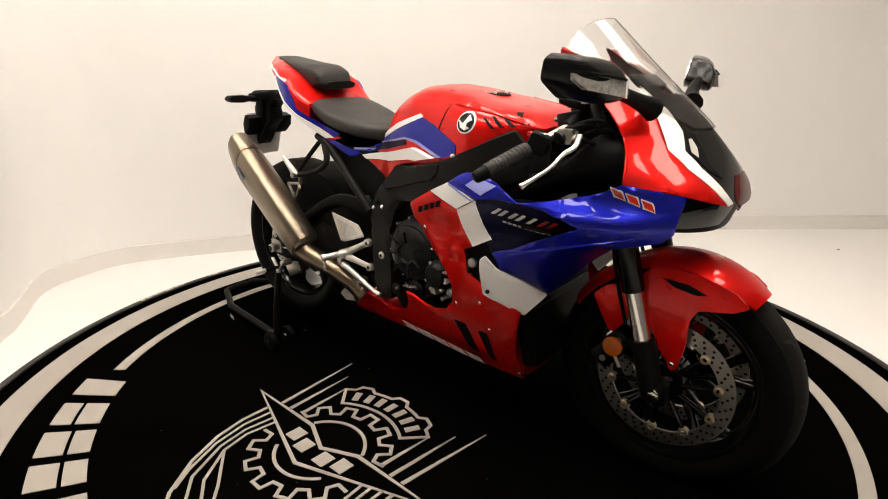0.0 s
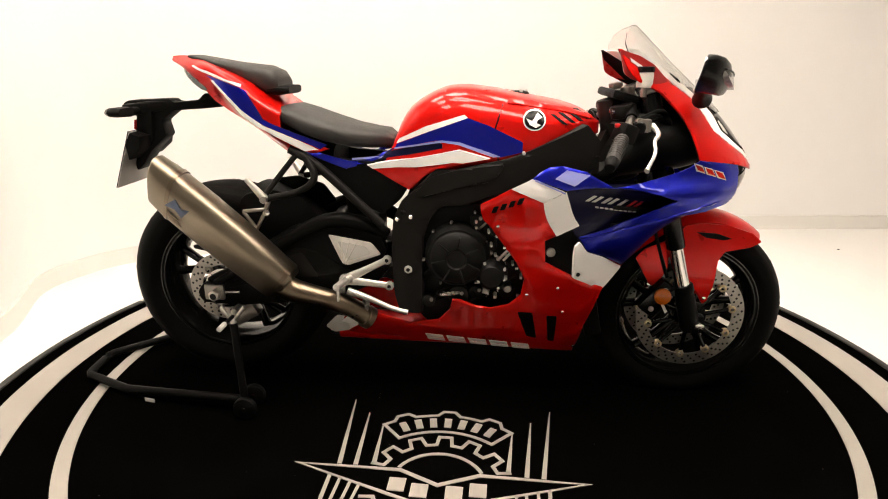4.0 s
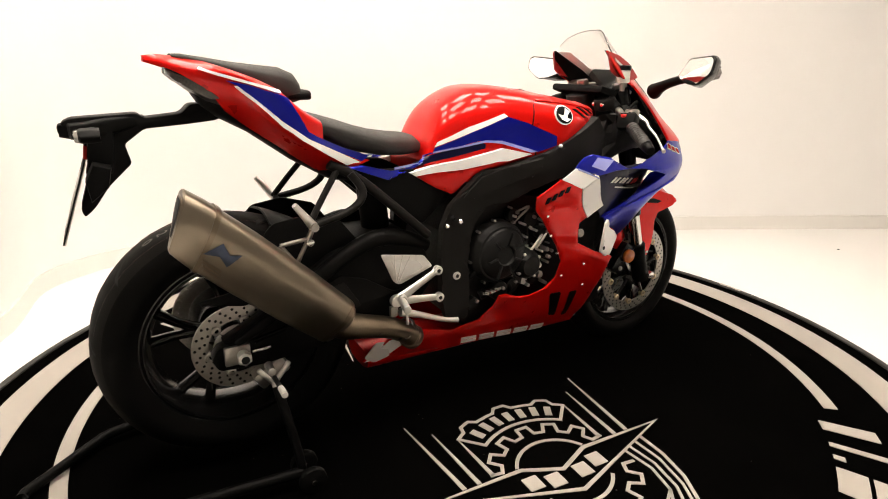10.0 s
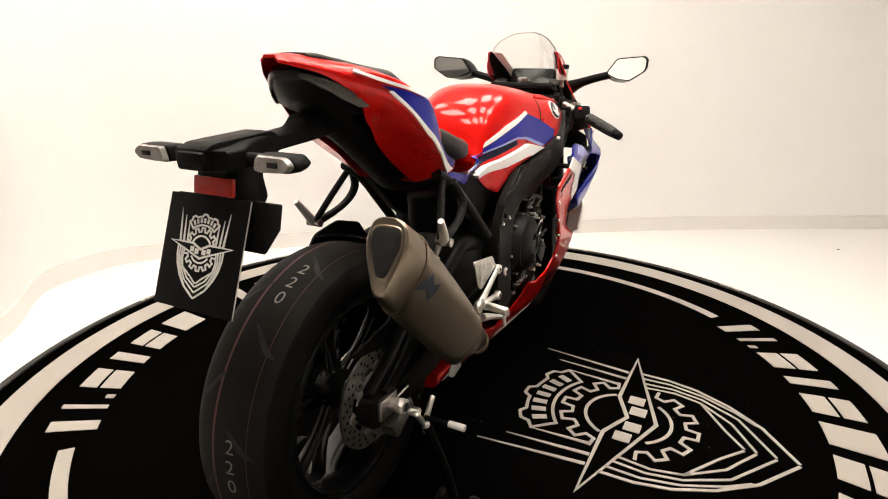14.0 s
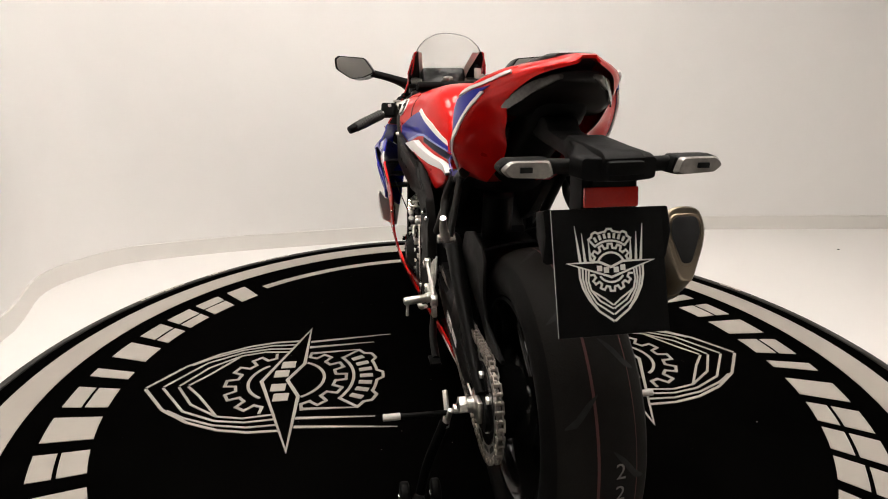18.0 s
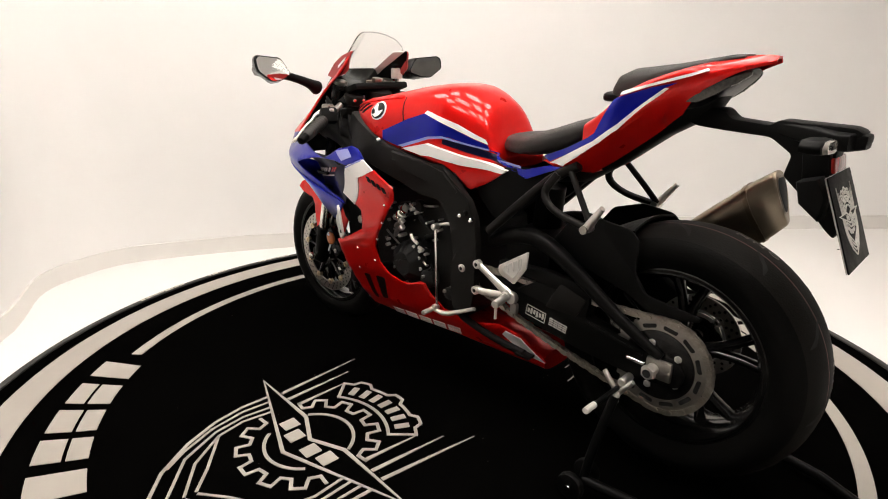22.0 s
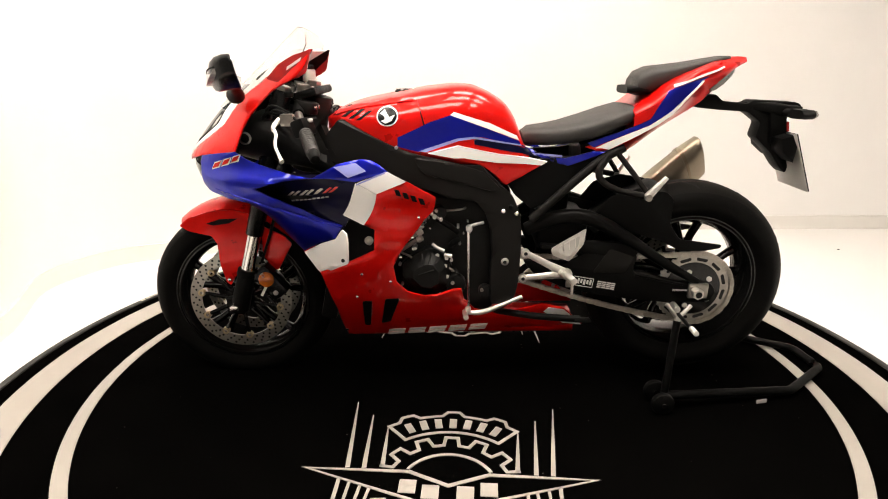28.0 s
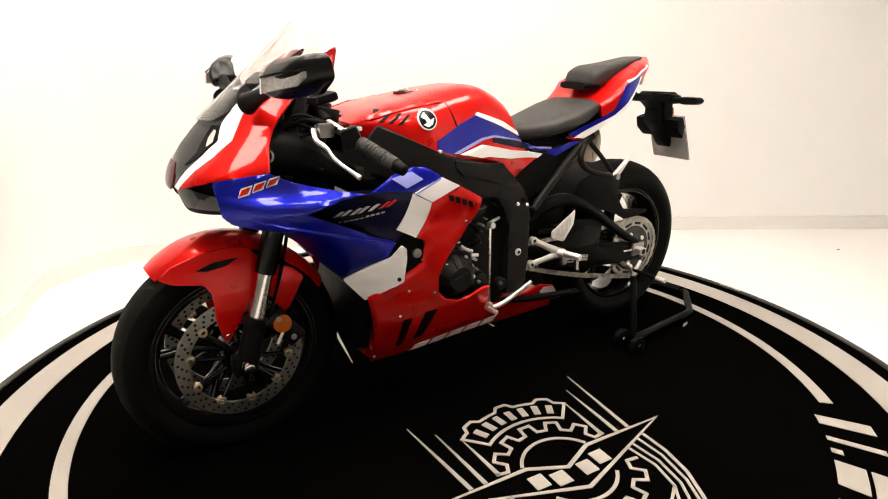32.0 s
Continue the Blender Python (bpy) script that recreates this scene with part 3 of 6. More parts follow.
def fairing_body():
    red = [pv(0.094, 0.746), pv(0.119, 0.790), pv(0.127, 0.820), pv(0.125, 0.855), pv(0.107, 0.896), pv(0.091, 0.933), pv(0.104, 1.000), pv(0.122, 1.062), pu(1.164, 1.062), pu(1.188, 1.014), pu(1.214, .984), pu(1.278, .953), pu(1.312, .919), pu(1.346, .879), pu(1.366, .831), pu(1.376, .788), pu(1.495, .770)]
    fairing("upper_cowl", red, RED, roll=0.002, label="glossy red upper cowl", step=.016)
    fairing("cowl_liner", red, PLASTIC, off=-0.009, thick=0.002, label="black cowl lining")
    fairing("cowl_stripe", [pv(0.078, 0.750), pv(0.098, 0.790), pv(0.104, 0.820), pv(0.102, 0.852), pv(0.078, 0.890), pv(0.070, 0.930), pv(0.076, 0.980), pv(0.098, 1.060), pv(0.122, 1.062), pv(0.104, 1.000), pv(0.091, 0.933), pv(0.107, 0.896), pv(0.125, 0.855), pv(0.127, 0.820), pv(0.119, 0.790), pv(0.094, 0.746)], WHITE, label="white cowl stripe")
    # dark nose between the stripes, built across the middle
    def nose(a, z):
        u, v = hull(abs(a), z, -0.004)
        return Vector((u, math.copysign(v, a), z))
    mid = [pv(0.077, 0.750), pv(0.097, 0.790), pv(0.103, 0.820), pv(0.101, 0.852), pv(0.077, 0.890), pv(0.069, 0.930), pv(.071, .96)]
    bpart("nose_panel", slab([(-a, z) for a, z in mid] + mid[::-1], nose, 0.03, 0.004), VISOR, None, "dark smoked nose panel")
    def proud(a, z):
        u, v = hull(abs(a), z, -.002)
        return Vector((u, math.copysign(v, a), z))
    tip = [pv(.0, .735), pv(.040, .738), pv(.062, .752), pv(.058, .775), pv(.036, .802)]
    bpart("nose_tip", slab([(-a, z) for a, z in tip[1:]] + tip[:0:-1], proud, 0.02, 0.004), TIPRED, None, "dark red nose tip")
    fairing("nose_vent", [pv(.060, .885), pv(.066, .860), pv(.084, .825), pv(.080, .800), pv(.096, .815), pv(.098, .850), pv(.074, .885)], PLASTIC, off=-.001, thick=.003)
    fairing("nose_lamp", [pv(.074, .876), pv(.077, .858), pv(.090, .840), pv(.094, .850), pv(.080, .874)], PAD, off=.0005, thick=.003, label="pale daytime lamp")
    # the screen
    def scr(a, z):
        u, v = hull(abs(a), z, 0.004)
        return Vector((u, math.copysign(v, a), z))
    edge = [pv(.055, .895), pv(.084, .93), pv(.106, .98), pv(.126, 1.03), pv(.122, 1.05), pv(.108, 1.078), pv(.085, 1.102), pv(.055, 1.118), pv(.025, 1.126)]
    s = bpart("windscreen", slab([(-a, z) for a, z in edge] + edge[::-1], scr, 0.03, 0.003), SCREEN, None, "clear bubble windscreen")
    # lower nose with the lamps
    fairing("lower_nose", [pv(0.0, .742), pv(.03, .744), pu(1.53, .762), pu(1.475, .745), pu(1.455, .705), pu(1.475, .690), pv(0.0, .680)], PLASTIC, off=-0.02, label="black lower nose")
    fairing("headlight", [pv(.05, .742), pu(1.545, .748), pu(1.50, .735), pu(1.49, .70), pv(.08, .70)], HEADLENS, off=-0.012, label="dark slanted headlight")
    # blue flank
    blue = [pu(1.495, .769), pu(1.376, .787), pu(1.350, .770), pu(1.317, .759), pu(1.247, .741), pu(1.151, .722), pu(1.083, .760), pu(1.018, .774), pu(.986, .770), pu(.942, .741), pu(1.031, .712), pu(1.10, .720), pu(1.17, .721), pu(1.225, .717), pu(1.28, .702), pu(1.312, .690), pu(1.25, .660), pu(1.18, .627), pu(1.078, .582), pu(1.075, .577), pu(1.15, .597), pu(1.25, .631), pu(1.30, .643), pu(1.40, .655), pu(1.468, .672), pu(1.487, .690), pu(1.492, .735)]
    fairing("side_cowl", blue, BLUE, roll=0.002, label="glossy blue side cowl with an air outlet", step=.014, shape=flare)
    fairing("graphic_panel", [pu(1.37, .730), pu(1.30, .732), pu(1.20, .732), pu(1.10, .730), pu(1.033, .716), pu(1.073, .574), pu(1.15, .590), pu(1.25, .622), pu(1.37, .660)], NAVY, off=-0.002, thick=0.003, label="dark navy graphic panel", step=.016, shape=outlet)
    duct_top = [(1.06, .575), (1.15, .600), (1.25, .636), (1.38, .670), (1.46, .688)]
    duct_low = [(1.06, .560), (1.097, .545), (1.15, .520), (1.207, .484), (1.245, .520), (1.303, .585), (1.345, .618), (1.423, .652), (1.46, .684)]
    under = lambda u, z: .266 + .14 * (z - .471) - .526 * (u - 1.065)
    for s in (1, -1):
        def duct(u, z, s=s):
            zt, zl = interp(u, duct_top), interp(u, duct_low)
            k = min(1.0, max(0.0, (zt - z) / max(.004, zt - zl)))
            v = hull(*pu(u, z), .006)[1] + flare(u, z)
            return Vector((u, s * (v + (min(v, under(u, z)) - v) * k ** 2.0), z))
        bpart("duct_panel", slab([(1.452, .684), (1.38, .668), (1.25, .634), (1.15, .599), (1.077, .578), (1.099, .545), (1.15, .522), (1.207, .486), (1.245, .522), (1.303, .587), (1.345, .620), (1.423, .654)], duct, .012, .006, .002), BLUE, None, "blue aerodynamic duct")
        w = bpart("white_panel", slab(round_poly([(1.207, .484), (1.15, .520), (1.099, .543), (1.075, .577), (1.062, .566), (1.060, .54), (1.064, .472), (1.110, .445), (1.155, .420)], .004), lambda u, z, s=s: Vector((u, s * (under(u, z) + .004), z)), .02, .006, .002), WHITE, None, "white lower panel")
        q = Vector((1.076, s * (under(1.076, .482) + .004), .482))
        bpart("panel_screw", rod(q, q + Vector((.001, s * .003, 0)), .006, n=10, bevel=.001), CAST, w)
    # black sheet set behind the duct for the shade inside it
    fairing("duct_shade", [pu(1.16, .600), pu(1.13, .598), pu(1.075, .56), pu(1.09, .48), pu(1.15, .46), pu(1.18, .50)], PLASTIC, off=-0.02, thick=0.004, lean=.30, knee=.66)
    for s in (1, -1):
        for z, out in ((.662, .252), (.613, .246), (.568, .232)):
            wing = [(1.165, .13), (1.262, .13), (1.258, out - .022), (1.215, out), (1.160, out + .004)]
            bm = flat_shape([(u, s * v) for u, v in round_poly(wing, .006)], -.004, .004)
            bmesh.ops.transform(bm, matrix=pose(0, 0, z + 1.21 * math.tan(radians(4)), 0, 4, 0), verts=bm.verts)
            bpart("winglet", bm, PLASTIC, None, "black winglet inside the duct")
    fairing("white_stripe", [pu(1.031, .708), pu(.974, .676), pu(1.015, .583), pu(1.073, .614)], WHITE, off=0.0, roll=0.0, label="white side stripe")
    fairing("white_stripe_top", [pu(1.027, .709), pu(.942, .741), pu(.889, .714), pu(.974, .678)], WHITE, off=0.001, label="white side stripe")
    fairing("inset_panel", [pu(1.073, .614), pu(1.015, .583), pu(.985, .569), pu(.99, .505), pu(1.073, .458), pu(1.066, .543), pu(1.08, .575)], PLASTIC, off=-0.015, label="black recessed panel")
    low = [pu(.974, .676), pu(.889, .714), pu(.809, .668), pu(.817, .626), pu(.841, .601), pu(.909, .506), pu(.935, .453), pu(.928, .399), pu(.895, .363), pu(.844, .345), pu(.801, .351), pu(.758, .37), pu(.733, .37), pu(.724, .328), pu(.69, .285), pu(.60, .265), pu(.476, .30), pu(.404, .28), pu(.336, .208), pu(.577, .195), pu(.939, .174), pu(1.103, .172), pu(1.118, .297), pu(1.153, .431), pu(1.07, .464), pu(.99, .505), pu(.985, .569), pu(1.015, .583)]
    fairing("lower_cowl", low, RED, roll=0.003, label="glossy red belly fairing", step=.016)
    fairing("belly_tip", [pu(.469, .270), pu(.455, .286), pu(.404, .276), pu(.340, .210), pu(.40, .218)], WHITE, off=0.002, thick=0.002, label="white belly tip")
    for u, z in ((.945, .403), (.912, .485), (.857, .609), (1.05, .348), (1.03, .428), (.877, .547), (1.10, .20)):
        hv = hull(*pu(u, z))[1]
        for s in (1, -1):
            bpart("fairing_screw", rod((u, s * (hv - .004), z), (u, s * (hv + .0025), z), .0045, n=10, bevel=.001), CHROME)
    for s in (1, -1):
        bpart("panel_bolt", rod((1.004, s * .222, .533), (1.004, s * .240, .533), .013, None, 16, .003), STEEL)
    # belly floor
    secs = [ring(u, 0.16, 0.22, interp(u, [(0.36, 0.075), (0.6, 0.09), (0.9, 0.10), (1.1, 0.095)]), 3.0, 20) for u in (0.36, 0.5, 0.7, 0.9, 1.0, 1.09)]
    bpart("belly_pan", loft(secs), RED, None, "red belly pan")
    # vents: louvres in the upper corner, slots near the belly
    for i in range(4):
        u, z = .838 + i * .022, .646 + i * .0085
        fairing("louvre", [pu(u, z), pu(u + .014, z + .003), pu(u + .020, z + .021), pu(u + .006, z + .018)], PLASTIC, off=0.0022, thick=0.002, rnd=.002)
    for poly in ([pu(1.036, .329), pu(1.006, .330), pu(1.020, .225), pu(1.039, .224)], [pu(.965, .339), pu(.922, .340), pu(.955, .245), pu(.985, .236)]):
        fairing("belly_slot", poly, PLASTIC, off=0.002, thick=0.004, rnd=0.006)
    # wordmark bars
    for i in range(5):
        u, lean_ = .972 - i * .066, .008
        z = .176 + (.972 - u) * .066
        for lo, hi in ((0.0, .011), (.015, .027)):
            fairing("wordmark_bar", [pu(u - lean_ * lo / .027, z + lo), pu(u - .054 - lean_ * lo / .027, z + .0036 + lo), pu(u - .054 - lean_ * hi / .027, z + .0036 + hi), pu(u - lean_ * hi / .027, z + hi)], WHITE, off=0.002, thick=0.002)
    for i in range(3):
        u, z = 1.449 - i * .030, .735 + i * .0095
        for inset, m, off in ((0.0, PAD, .002), (.0026, REDLENS, .0032)):
            fairing("badge_bar", [pu(u - inset, z + inset), pu(u - .025 + inset, z + .007 + inset), pu(u - .034 + inset, z + .027 - inset), pu(u - .009 - inset, z + .020 - inset)], m, off=off, thick=0.002, shape=flare)
    for ua, m in ((1.238, PAD), (1.220, PAD), (1.196, PAD), (1.178, PAD), (1.152, PAD), (1.126, DECALRED), (1.108, DECALRED)):
        z = .660 + (1.24 - ua) * .16
        fairing("model_mark", [pu(ua, z), pu(ua - .010, z + .001), pu(ua - .030, z + .017), pu(ua - .022, z + .018)], m, off=0.0032, thick=0.002, sides=(1,), shape=outlet)
        ub = 2.318 - ua
        z = .660 + (1.24 - ub) * .16
        fairing("model_mark", [pu(ub, z), pu(ub + .010, z - .001), pu(ub + .030, z + .013), pu(ub + .022, z + .015)], m, off=0.0032, thick=0.002, sides=(-1,), shape=outlet)
    fairing("model_mark_line", [pu(1.250, .652), pu(1.16, .666), pu(1.16, .6685), pu(1.235, .6575)], PAD, off=0.0032, thick=0.002, shape=outlet)
    for i in range(9):
        u = 1.222 - i * .013
        fairing("model_mark_line", [pu(u, .647 + i * .0022), pu(u - .009, .6485 + i * .0022), pu(u - .009, .6525 + i * .0022), pu(u, .651 + i * .0022)], PAD, off=0.0032, thick=0.002, shape=outlet)
    fairing("pale_flash", [pu(1.09, .752), pu(1.03, .764), pu(1.0, .742), pu(1.05, .724)], PALE, off=0.0022, thick=0.002, shape=flare)
    fairing("side_cowl_line", [pu(.948, .736), pu(1.028, .703), pu(1.028, .707), pu(.948, .741)], PALE, off=0.003, thick=0.002)


def inner_body():
    """The dark insides behind the fairing: engine, radiator, instruments, air duct."""
    block = plate([(.62, .30), (.58, .42), (.60, .56), (.70, .63), (.86, .65), (1.02, .62), (1.07, .50), (1.03, .30), (.9, .22), (.7, .22)], -0.135, 0.135, 0.01)
    bpart("engine_block", block, CAST, None, "black cast engine")
    bpart("radiator", box(0.05, 0.34, 0.36, (1.115, 0, 0.43), 0.008, pose(0, 0, 0, 0, -12, 0)), PLASTIC)
    for i in range(16):
        bpart("radiator_fin", box(0.006, 0.3, 0.004, (1.142, 0, 0.28 + i * 0.019), 0.0, None), CAST)
    secs = [ring(u, zb, zt, w, 2.6, 24) for u, zb, zt, w in ((1.40, .745, .86, .13), (1.36, .735, .885, .15), (1.28, .725, .90, .16), (1.18, .715, .80, .175), (1.08, .66, .78, .185), (.98, .62, .75, .17))]
    bpart("inner_cowl", loft(secs), PLASTIC, None, "black inner cowl")
    bpart("dash", box(0.05, 0.17, 0.09, (1.30, 0, 0.955), 0.012, pose(0, 0, 0, 0, 35, 0)), GLOSSBLACK, None, "dark instrument display")
    for s in (1, -1):
        bpart("screen_stay", slab(round_poly([(1.163, 1.060), (1.178, 1.0), (1.20, .985), (1.26, .972), (1.295, .98), (1.255, 1.022), (1.215, 1.045)], .008), lambda u, z: Vector((u, s * (0.140 - 0.1 * (z - .95)), z)), 0.03, 0.005), SHADED_RED, None, "red inner screen stay")
        bpart("stay_slot", plate([(1.19, 1.040), (1.194, 1.030), (1.235, 1.004), (1.232, 1.014)], s * 0.1345, s * 0.129, 0.0), WHITE)
    # frame head and steering
    bpart("steering_head", rod((1.235, 0, .70), (1.18, 0, .93), 0.045, bevel=0.004), FRAME)
    bpart("top_yoke", box(0.075, 0.235, 0.024, (1.195, 0, .938), 0.010, pose(0, 0, 0, 0, 15, 0)), PLASTIC)
    bpart("steering_nut", rod((1.19, 0, .955), (1.187, 0, .972), 0.02, n=6, bevel=0.003), STEEL)


TANK_TOP = smooth_table([(0.52, 0.74), (0.553, 0.80), (0.564, 0.840), (0.580, 0.880), (0.612, 0.916), (0.660, 0.945), (0.705, 0.963), (0.764, 0.967), (0.85, 0.957), (0.937, 0.94), (1.025, 0.924), (1.09, 0.905), (1.13, 0.875)], 0.008, 3)
TANK_HALF = smooth_table([(0.40, 0.125), (0.50, 0.110), (0.56, 0.108), (0.62, 0.134), (0.70, 0.158), (0.78, 0.172), (0.86, 0.188), (0.95, 0.208), (1.03, 0.195), (1.09, 0.165), (1.13, 0.11)], 0.01, 4)
BASE_LINE = smooth_table([(0.40, 0.77), (0.80, 0.765), (0.87, 0.775), (0.917, 0.795), (1.0, 0.828), (1.085, 0.868), (1.13, 0.872)], 0.01, 2)


TANK_BOX = 3.2


def tank_half(u, z, off=0.0):
    w, zt = interp(u, TANK_HALF) + off, interp(u, TANK_TOP) + off
    zb = interp(u, BASE_LINE)
    if z <= zb:
        return w - 0.05 * (zb - z)
    k = min(1.0, (z - zb) / max(0.02, zt - zb))
    return w * max(0.0, 1 - k ** TANK_BOX) ** (1 / TANK_BOX)


def on_tank(side, off):
    return lambda u, z: Vector((u, side * tank_half(u, z, off), z))


def tank_panel(name, poly, material, off, thick=0.003, label="", roll=0.0):
    for side in (1, -1):
        bpart(name, slab(poly, on_tank(side, off), 0.016, thick, roll), material, None, label)


def tank():
    secs = []
    n = 44
    for i in range(n + 1):
        u = 0.535 + (1.128 - 0.535) * i / n
        zt, w, zb = interp(u, TANK_TOP), interp(u, TANK_HALF), interp(u, BASE_LINE)
        rg = []
        for k in range(33):
            a = math.pi * k / 32
            c, s = math.cos(a), math.sin(a)
            rg.append((u, w * math.copysign(abs(c) ** (2 / TANK_BOX), c), zb + max(0.004, zt - zb) * abs(s) ** (2 / TANK_BOX)))
        rg += [(u, -w * 0.96, zb - 0.03), (u, w * 0.96, zb - 0.03)]
        secs.append(rg)
    bpart("fuel_tank", loft(secs), RED, None, "glossy red fuel tank")
    tank_panel("tank_blue", [(.917, .800), (.917, .826), (.827, .866), (.770, .884), (.665, .846), (.567, .806), (.56, .792), (.68, .822), (.746, .818), (.86, .784)], BLUE, 0.0025, label="blue tank graphic")
    tank_panel("tank_line_white", [(.770, .885), (.760, .893), (.655, .860), (.575, .822), (.566, .808), (.665, .847)], WHITE, 0.003, label="white tank line")
    tank_panel("tank_navy", [(.70, .814), (.68, .821), (.60, .800), (.50, .772), (.50, .758), (.60, .778), (.70, .802)], NAVY, 0.003, label="navy tank line")
    tank_panel("tank_stripe_pale", [(.86, .786), (.75, .820), (.70, .824), (.56, .796), (.56, .792), (.70, .818), (.745, .813), (.84, .783)], PALE, 0.0042, 0.002)
    tank_panel("side_stripe", [(.830, .781), (.745, .801), (.62, .772), (.484, .748), (.50, .737), (.63, .748), (.73, .766), (.76, .766)], WHITE, 0.020, 0.018, label="white side stripe")
    tank_panel("side_cover", [(.76, .764), (.73, .766), (.63, .748), (.50, .737), (.56, .70), (.602, .68), (.612, .684), (.648, .722), (.685, .745)], RED, 0.018, 0.018, "red side cover", 0.002)
    tank_panel("side_cover_blue", [(.56, .792), (.50, .758), (.43, .758), (.31, .79), (.30, .782), (.42, .735), (.484, .75)], BLUE, 0.002, 0.004, "blue side cover")
    tank_panel("side_cover_flash", [(.53, .772), (.44, .766), (.44, .760), (.52, .765)], PALE, 0.0045, 0.002)
    # seam of the cover, air slots and round badge
    tank_panel("cover_seam", [(.853, .770), (.856, .770), (.846, .86), (.865, .925), (.863, .926), (.842, .86)], GLOSSBLACK, 0.0012, 0.002)
    tank_panel("tank_ridge", round_poly([(1.098, .886), (1.02, .908), (.93, .921), (.875, .925), (.875, .932), (.935, .932), (1.02, .919), (1.098, .897)], .003), RED, 0.0045, 0.005, roll=.002)
    for i in range(4):
        u = 1.015 + i * .022
        z = .874 + i * .004
        tank_panel("tank_slot", [(u + .006, z), (u + .019, z - .002), (u - .016, z + .024), (u - .028, z + .025)], PLASTIC, 0.002, 0.003)
    for side in (1, -1):
        c = (.945, .884)
        disc_ = [(c[0] + .030 * math.cos(2 * math.pi * k / 24), c[1] + .027 * math.sin(2 * math.pi * k / 24)) for k in range(24)]
        b = bpart("badge", slab(disc_, on_tank(side, 0.003), 0.016, 0.003), WHITE, None, "round black and white badge")
        disc2 = [(c[0] + .026 * math.cos(2 * math.pi * k / 24), c[1] + .0235 * math.sin(2 * math.pi * k / 24)) for k in range(24)]
        bpart("badge_face", slab(disc2, on_tank(side, 0.0042), 0.016, 0.003), GLOSSBLACK, b)
        wing = [(c[0] - .021, c[1] + .004), (c[0] - .012, c[1] - .012), (c[0] + .004, c[1] - .019), (c[0] + .018, c[1] - .012), (c[0] + .006, c[1] - .008), (c[0] + .008, c[1] + .000), (c[0] + .020, c[1] + .008), (c[0] + .008, c[1] + .019), (c[0] + .000, c[1] + .006), (c[0] - .006, c[1] - .002)]
        bpart("badge_mark", slab(wing, on_tank(side, 0.0055), 0.016, 0.002), WHITE, b)
    cap = bpart("filler_cap", lathe([(0, 0.012), (.036, .012), (.042, .006), (.043, -.01)], 32, "Z", (.90, 0, .936)), PLASTIC, None, "black fuel filler cap")
    for k in range(6):
        a = k * math.pi / 3
        bpart("cap_bolt", lathe([(0, .016), (.004, .015), (.005, .01)], 10, "Z", (.90 + .034 * math.cos(a), .034 * math.sin(a), .936)), ALU, cap)


FRAME_HALF = smooth_table([(.45, .150), (.60, .160), (.70, .172), (.80, .190), (.92, .206), (1.02, .198), (1.10, .175), (1.18, .14)], .01, 3)


